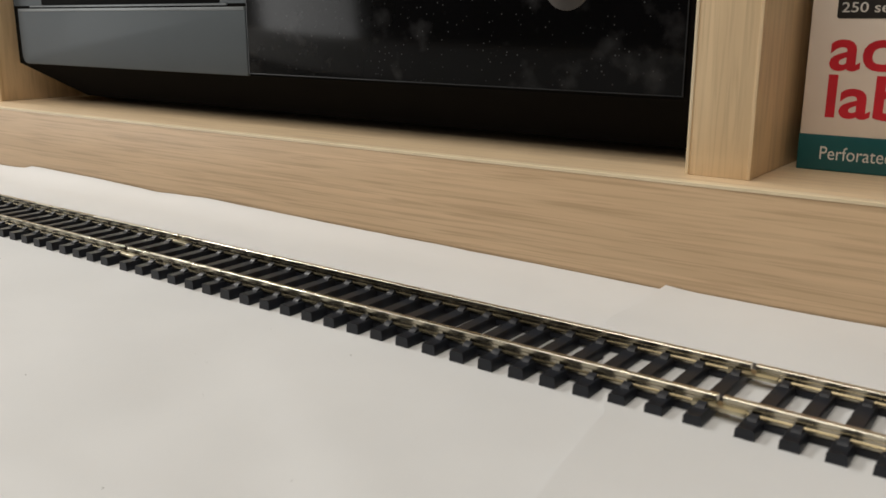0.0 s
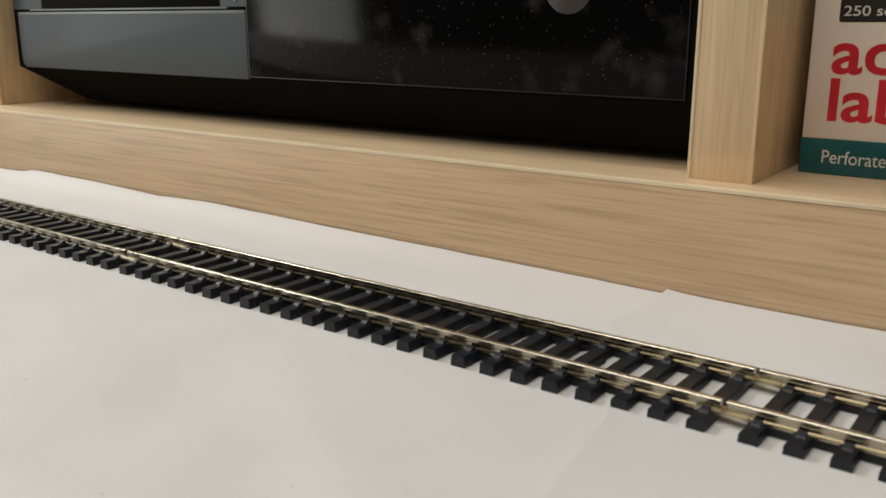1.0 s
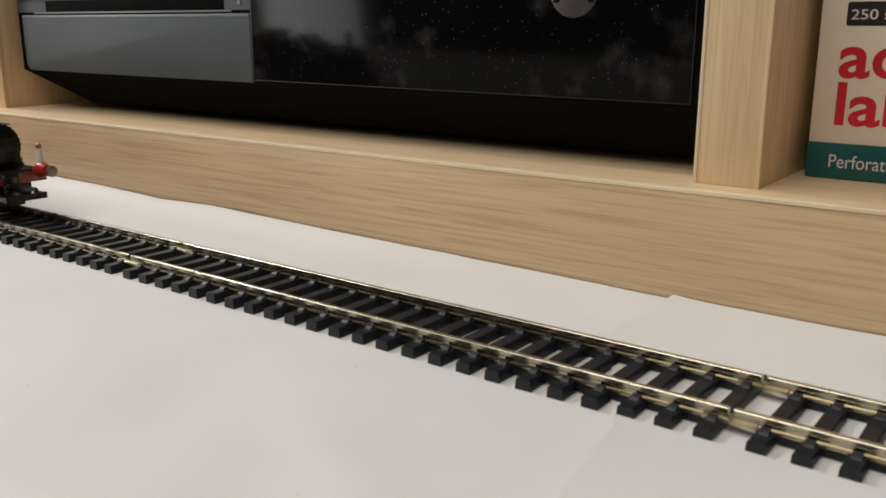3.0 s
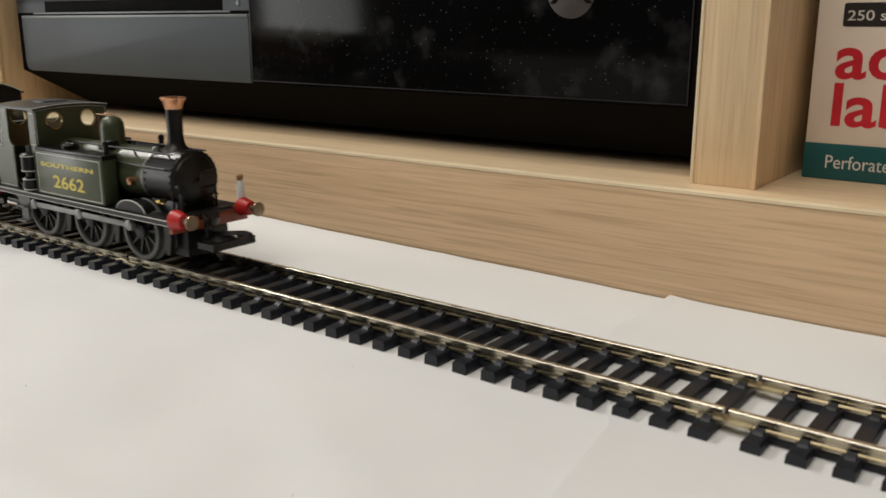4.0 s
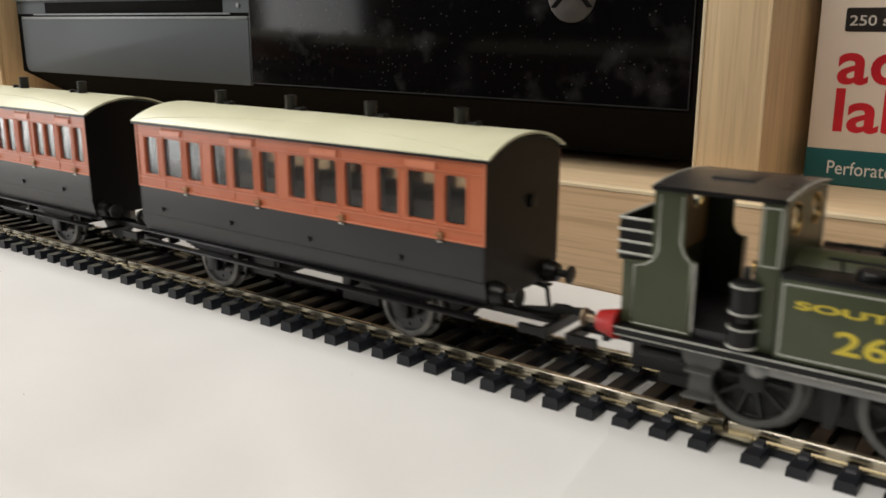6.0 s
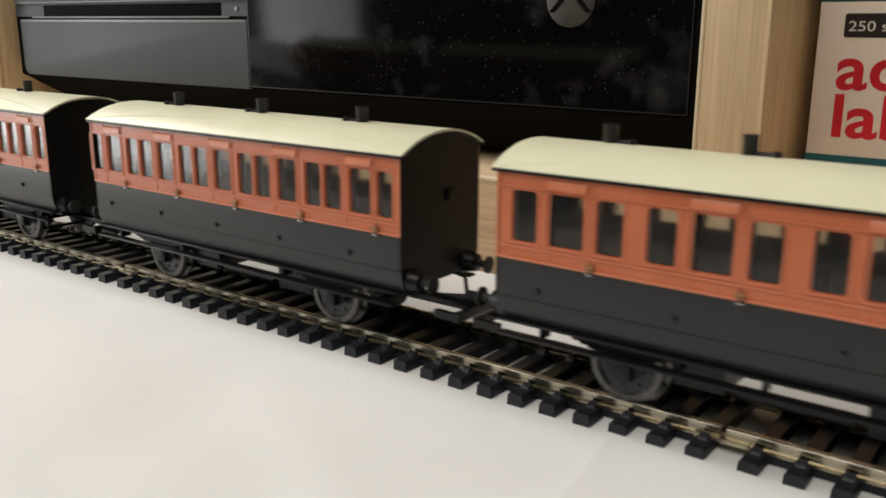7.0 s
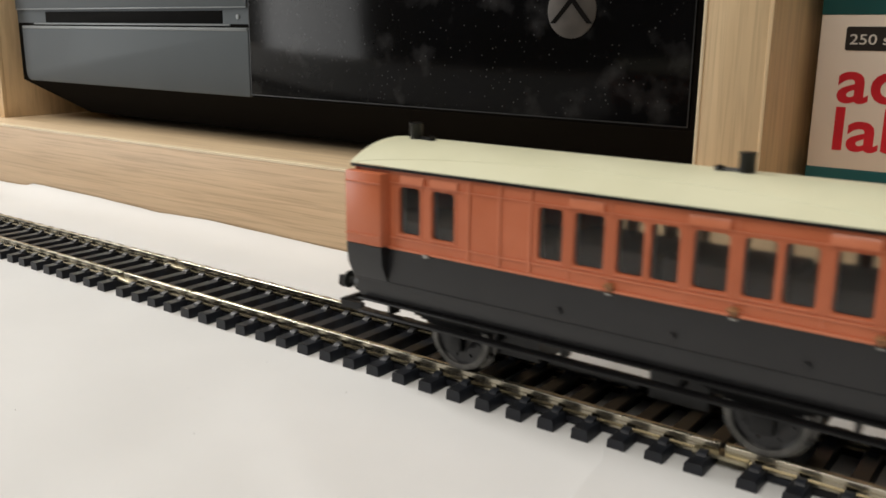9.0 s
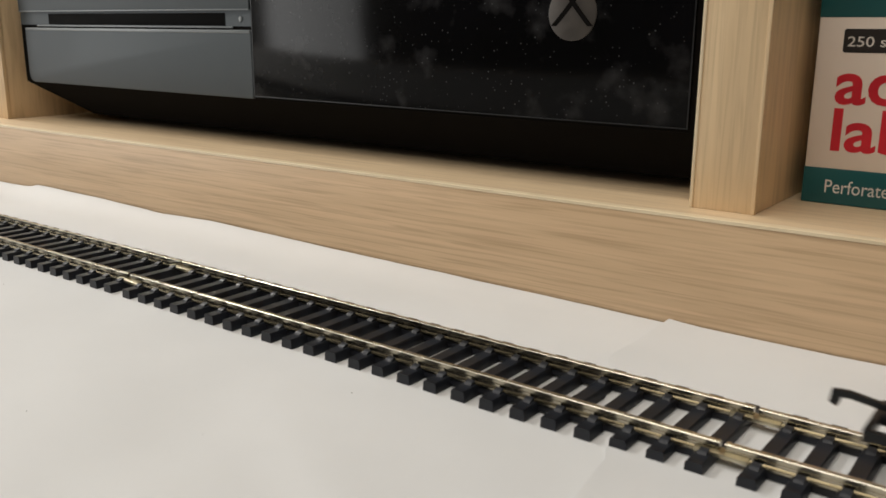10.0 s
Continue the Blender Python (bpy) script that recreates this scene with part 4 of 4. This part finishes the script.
    for s in (-1, 1):
        b = bmesh.new()
        y0, y1 = sorted((s * 10.7, s * 11.4))
        prism(b, [(-1.2, -0.75), (49.2, -0.75), (49.2, 0.75), (-1.2, 0.75)], "y", y0, y1, 0.12)
        for x in (0, 24, 48):
            lathe(b, [(1.5, s * 10.4), (1.5, s * 11.6), (0.9, s * 11.9)], (x, 0, 0), "y", 16)
        rods.append(part("coupling_rod", b, RODGREY, lo, "grey coupling rod", pose(-72.5 * MM, 0, 8 * MM)))
    return lo, axles, rods


def make_coach(length, windows, doors, hoods, vents, label, ducket=None, panels=(), outlets=(-1,), stud=-3.4, lamp_y=0.0):
    """A four-wheeled coach. windows: (centre, width); doors: centres; x from the leading end."""
    co = thing("coach", label, "railway coach", "model coaches of the train")
    HW, x0, x1 = 13.4, -length + 0.9, -0.9
    for s in (-1, 1):
        b = bmesh.new()
        holes = [rrect(c, 31.35, w, 9.3, 0.7) for c, w in windows]
        plate(b, [(x0, 23.5), (x1, 23.5), (x1, 39.9), (x0, 39.9)], holes, "y", s * HW, s * (HW - 0.8))
        side = part("upper_side", b, SALMON, co, "salmon pink upper side with window openings")
        b = bmesh.new()
        y = s * HW
        def bead(xa, xb, za, zb, d=0.22):
            ya, yb = sorted((y - s * 0.05, y + s * d))
            box(b, xa, xb, ya, yb, za, zb)
        bead(x0, x1, 23.3, 23.75, 0.3)
        bead(x0, x1, 25.55, 25.85)
        bead(x0, x1, 36.5, 36.72)
        bead(x0, x1, 39.0, 39.4)
        bead(x0, x0 + 0.5, 23.7, 39.4)
        bead(x1 - 0.5, x1, 23.7, 39.4)
        for d in doors:
            for o in (-3.9, 3.9):
                bead(d + o - 0.14, d + o + 0.14, 23.8, 39.0, 0.16)
        for p in panels:
            bead(p - 0.25, p + 0.25, 23.8, 39.0, 0.3)
        for c, w in windows:
            for o in (-1, 1):
                bead(c + o * (w / 2 + 0.35) - 0.13, c + o * (w / 2 + 0.35) + 0.13, 26.4, 36.2, 0.16)
            bead(c - w / 2 - 0.4, c + w / 2 + 0.4, 26.25, 26.5, 0.18)
        part("moulding", b, SALMONHI, side, "raised panel beading")
        for h, w in hoods:
            b = bmesh.new()
            prism(b, [(y - s * 0.05, 36.7), (y + s * 0.5, 36.75), (y + s * 0.4, 37.9), (y - s * 0.05, 38.5)], "x", h - w / 2, h + w / 2)
            part("ventilator_hood", b, SALMONHI, side)
        for d in doors:
            b = bmesh.new()
            rod(b, (d + 4.4, y, 24.4), (d + 4.4, y + s * 0.9, 24.4), 0.35)
            rod(b, (d + 3.5, y + s * 0.8, 24.4), (d + 5.3, y + s * 0.8, 24.4), 0.3)
            box(b, d + 3.7, d + 5.1, min(y, y + s * 0.5), max(y, y + s * 0.5), 23.4, 24.9, 0.15)
            part("door_handle", b, BRONZE, side, "dull bronze door handle")
            b = bmesh.new()
            box(b, d + 3.8, d + 5.2, min(y, y + s * 0.75), max(y, y + s * 0.75), 22.85, 23.25, 0.1)
            part("door_latch", b, STEEL, side, "small steel door latch")
        b = bmesh.new()
        prism(b, [(y, 23.5), (y, 16.2), (y - s * 0.35, 14.2), (y - s * 0.9, 11.9), (y - s * 1.6, 11.9), (y - s * 1.6, 23.5)], "x", x0, x1)
        lower = part("lower_side", b, UMBER, co, "dark grey lower side panel")
        b = bmesh.new()
        ya = sorted((y, y + s * 0.14))
        box(b, x0, x1, ya[0], ya[1], 15.95, 16.2)
        for d in doors:
            rod(b, (d + stud, y, 18.0), (d + stud, y + s * 0.55, 18.0), 0.6)
        part("lower_beading", b, UMBER, lower)
        for c, w in windows:
            b = bmesh.new()
            ya = sorted((s * (HW - 0.62), s * (HW - 0.72)))
            box(b, c - w / 2 - 0.3, c + w / 2 + 0.3, ya[0], ya[1], 26.3, 36.3)
            part("window_pane", b, GLAZING, side)
            # Light caught in the thick glazing's edges, painted as pale grey strips.
            b = bmesh.new()
            ya = sorted((s * (HW - 0.75), s * (HW - 1.9)))
            for o in (-1, 1):
                xa, xb = sorted((c + o * (w / 2 - 0.15), c + o * (w / 2 + 0.25)))
                box(b, xa, xb, ya[0], ya[1], 26.5, 36.1)
            part("glazing_edge", b, EDGEGLINT, side)
    # ends
    arc = [(-HW + 2 * HW * i / 18, 39.9 + 2.6 * (1 - ((-HW + 2 * HW * i / 18) / HW) ** 2)) for i in range(19)]
    for xa, xb in ((x1 - 0.7, x1 + 0.05), (x0 - 0.05, x0 + 0.7)):
        b = bmesh.new()
        prism(b, [(-HW + 1.1, 11.9), (HW - 1.1, 11.9), (HW, 16.2)] + arc[::-1] + [(-HW, 16.2)], "x", xa, xb)
        end = part("end_panel", b, COACHEND, co, "black coach end")
        xo = xb if xa > -10 else xa
        w = 0.25 if xa > -10 else -0.25
        b = bmesh.new()
        box(b, min(xo, xo + 3 * w), max(xo, xo + 3 * w), 1.5, 3.6, 28.5, 31, 0.15)
        part("junction_box", b, COACHEND, end)
    # roof
    b = bmesh.new()
    RW = 14.1
    rarc = [(-RW + 2 * RW * i / 24, 39.8 + 3.8 * (1 - abs((-RW + 2 * RW * i / 24) / RW) ** 2.2)) for i in range(25)]
    prism(b, rarc + [(u * 0.985, v - 0.5) for u, v in rarc[::-1]], "x", -length, 0)
    roof = part("roof", b, CREAM, co, "cream painted arched roof")
    for s in (-1, 1):
        b = bmesh.new()
        box(b, -length, 0, min(s * 13.5, s * 14.0), max(s * 13.5, s * 14.0), 39.0, 39.75)
        part("gutter", b, BLACK, roof)
        b = bmesh.new()
        line = []
        for i in range(25):
            u = i / 24
            yy = s * (RW - 0.4 - 5.2 * math.sin(math.pi * u) ** 0.8)
            line.append((-length * 0.985 + length * 0.97 * u, yy, 39.77 + 3.8 * (1 - abs(yy / RW) ** 2.2)))
        pipe(b, line, 0.15)
        part("rain_strip", b, CREAM, roof)
    for i, v in enumerate(vents):
        w = outlets[i % len(outlets)]
        b = bmesh.new()
        lathe(b, [(1.9, 42.7), (1.9, 43.3), (1.35, 43.5), (1.35, 46.4), (1.42, 46.5), (1.42, 46.9), (0.6, 47.0)], (v, lamp_y, 0), "z", 14)
        rod(b, (v + w, lamp_y, 43.7), (v + w * 4.2, lamp_y - 0.4, 43.7), 0.55, 6)
        lathe(b, [(1.0, 42.8), (0.9, 44.3), (0.3, 44.5)], (v + w * 4.4, lamp_y - 0.4, 0), "z", 8)
        part("roof_lamp", b, BLACK, roof, "small black roof lamp top")
    # interior
    b = bmesh.new()
    box(b, x0 + 0.8, x1 - 0.8, -12.4, 12.4, 22.0, 23.0)
    part("inner_floor", b, MAROON, co)
    # Plain dark blocks, added so the lower windows look in on darkness.
    edges = sorted([d - 10.5 for d in doors] + [doors[0] + 10.5])
    for ea, eb in zip(edges, edges[1:]):
        xa, xb = max(ea + 0.3, x0 + 1), min(eb - 0.3, x1 - 1)
        b = bmesh.new()
        box(b, xa, xb, -8.0, 8.0, 23.0, 29.3, 0.6)
        part("compartment", b, MAROON, co, "dark block filling a compartment, without seats")
    if min(edges) - x0 > 8:
        b = bmesh.new()
        box(b, x0 + 1, min(edges) - 0.3, -8.0, 8.0, 23.0, 28.0, 0.6)
        part("guard_compartment", b, MAROON, co, "dark block filling the guard's compartment")
    # underframe
    b = bmesh.new()
    box(b, x0 + 1, x1 - 1, -11.2, 11.2, 11.4, 13.2)
    for s in (-1, 1):
        box(b, x0 + 1, x1 - 1, s * 9.9 - 0.5, s * 9.9 + 0.5, 10.2, 12)
    box(b, -44, -33, -7, 7, 3.5, 11.5, 0.5)
    box(b, -76, -66, -7, 7, 4.5, 11.5, 0.5)
    rod(b, (-64, -5.5, 5.2), (-46, -5.5, 5.2), 1.2, 12)
    for c in (-22.8, -82.6):
        rod(b, (c - 6.5, -9, 4), (c - 6.5, 9, 4), 0.5)
        rod(b, (c + 6.5, -9, 4), (c + 6.5, 9, 4), 0.5)
    part("underframe", b, BLACK, co, "black underframe with brake gear")
    for s in (-1, 1):
        b = bmesh.new()
        ya = sorted((s * 12.6, s * 15.0))
        box(b, x0 + 1.5, x1 - 1.5, ya[0], ya[1], 8.9, 9.4, 0.12)
        for x in (-9, -36, -58, -72, -98):
            box(b, x - 0.35, x + 0.35, min(s * 10, s * 13), max(s * 10, s * 13), 9.1, 11.5)
        ya = sorted((s * 11.8, s * 13.9))
        box(b, x0 + 0.5, x1 - 0.5, ya[0], ya[1], 11.3, 11.7, 0.1)
        part("footboard", b, BLACK, co, "long black footboard")
        for c in (-22.8, -82.6):
            b = bmesh.new()
            ya = sorted((s * 10.3, s * 10.9))
            prism(b, [(c - 6.4, 10.6), (c + 6.4, 10.6), (c + 2.0, 4.4), (c - 2.0, 4.4)], "y", ya[0], ya[1])
            ya = sorted((s * 10.8, s * 12.2))
            box(b, c - 1.9, c + 1.9, ya[0], ya[1], 4.6, 8.4, 0.4)
            for k in range(4):
                box(b, c - 9.5 + k * 1.6, c + 9.5 - k * 1.6, ya[0], ya[1], 10.2 - k * 0.45, 10.6 - k * 0.45)
            part("axle_guard", b, BLACK, co, "black axle guard with leaf spring")
    for way, xe in ((1, 0.0), (-1, -length)):
        for y in (-9.9, 9.9):
            buffer(co, xe + way * 5.0, y, 13.6, way, BLACK, 1.9, WHEELGREY)
        coupling(co, xe + way * (9.0 if ducket and way < 0 else 7.5), way)
        b = bmesh.new()
        rod(b, (xe, way * 4, 12.4), (xe + way * 2.5, way * 4, 12.0), 0.45)
        rod(b, (xe + way * 2.5, way * 4, 12.0), (xe + way * 3.2, way * 4, 7.5), 0.45)
        part("brake_hose", b, BLACK, co)
    if ducket:
        for s in (-1, 1):
            b = bmesh.new()
            pts = [(ducket[0], s * 13.3), (ducket[1], s * 13.3), (ducket[1] - 0.8, s * 15.6), (ducket[0] + 0.4, s * 15.6)]
            prism(b, pts, "z", 23.7, 38.4, 0.2)
            dk = part("ducket", b, SALMON, co, "projecting salmon pink guard's lookout")
            b = bmesh.new()
            ya = sorted((s * 15.55, s * 15.8))
            box(b, ducket[0] + 0.4, ducket[1] - 0.9, ya[0], ya[1], 25.5, 25.8)
            box(b, ducket[0] + 0.4, ducket[1] - 0.9, ya[0], ya[1], 36.2, 36.5)
            part("moulding", b, SALMONHI, dk)
            b = bmesh.new()
            prism(b, [(s * 13.2, 15.5), (s * 13.2, 23.6), (s * 15.5, 23.6), (s * 15.1, 19.5)], "x", ducket[0] + 0.4, ducket[1] - 0.8)
            part("ducket_base", b, UMBER, dk)
            b = bmesh.new()
            ya = sorted((s * HW, s * (HW + 0.7)))
            box(b, -88.6, -87.2, ya[0], ya[1], 22.85, 23.5, 0.1)
            part("door_latch", b, STEEL, co, "small steel door latch")
    axles = [wheelset(co, x, 6.9, 0, UMBER) for x in (-22.8, -82.6)]
    return co, axles


loco, loco_axles, loco_rods = make_loco()

# four, five and three compartments
wins, doors = [], []
for k in range(4):
    d = -15.5 - 25.8 * k
    doors.append(d)
    wins += [(d + 7.6, 4.9), (d - 0.8, 7.0), (d - 9.0, 5.0)]
coach_a, axles_a = make_coach(108.6, wins, doors, [(d - 0.6, 7.6) for d in doors], (-18.4, -43.1, -68.5, -94.0),
                              "salmon and dark grey four-wheeled model coach with cream roof, four compartments", outlets=(1,), stud=-6.0, lamp_y=3.0)
wins, doors = [], []
for k in range(5):
    d = -11.6 - 21.35 * k
    doors.append(d)
    wins += [(d + (7.9 if k else 6.6), 4.5 if k else 3.8), (d, 5.6), (d - 7.7, 4.6)]
coach_b, axles_b = make_coach(107.6, wins, doors, [(d, 6.8) for d in doors], (-22.6, -54.7, -86.4),
                              "salmon and dark grey four-wheeled model coach with cream roof, five compartments")
wins, doors = [], []
for k in range(3):
    d = -11.5 - 21.0 * k
    doors.append(d)
    wins += [(d + (7.5 if k else 7.0), 4.8 if k else 3.8), (d, 5.6), (d - 7.5, 4.8)]
wins += [(-84.3, 5.2), (-92.4, 5.0)]
coach_c, axles_c = make_coach(107.2, wins, doors, [(d - 0.5, 6.4) for d in doors] + [(-83.9, 6.2), (-91.6, 5.6)], (-32.5, -101.5),
                              "salmon and dark grey brake coach with guard's lookout, cream roof",
                              ducket=(-107.6, -97.2), panels=(-78.3, -71.5, -65.0), outlets=(-1, 1), stud=-5.2)


# ---- what moves ----
HEAD = [(0, -590.0), (1, -488.0), (2, -385.5), (3, -282.0), (3.8, -199.2), (4, -178.8), (4.5, -126.3), (5, -74.3), (5.5, -20.4), (6, 33.2),
        (6.5, 87.9), (7, 143.1), (7.5, 198.4), (8, 254.7), (8.5, 310.6), (9, 365.7), (9.5, 420.5), (10, 474.2)]


def head(t):
    """Where the leading buffers are at t seconds, mm along the track."""
    return float(np.interp(t, [r[0] for r in HEAD], [r[1] for r in HEAD]))


def motions():
    lead = ((loco, 0.0), (coach_a, -121.2), (coach_b, -250.7), (coach_c, -379.3))
    for ob, back in lead:
        walk(ob, [(t, pose((x + back) * MM, 0, RAIL * MM)) for t, x in HEAD])
    steps = [i / 15 for i in range(151)]
    for axles, radius in ((loco_axles, 8.0), (axles_a, 6.9), (axles_b, 6.9), (axles_c, 6.9)):
        for ax in axles:
            x, _, z = ax.location
            walk(ax, [(t, pose(x, 0, z, 0, math.degrees((head(t) - head(4.5)) / radius) + 48.0, 0)) for t in steps])
    for ob in loco_rods:
        rows = []
        for t in steps:
            a = (head(t) - head(4.5)) / 8.0 + radians(48.0)
            rows.append((t, pose((-72.5 - 3.1 * math.cos(a)) * MM, 0, (8.0 + 3.1 * math.sin(a)) * MM)))
        walk(ob, rows)


motions()
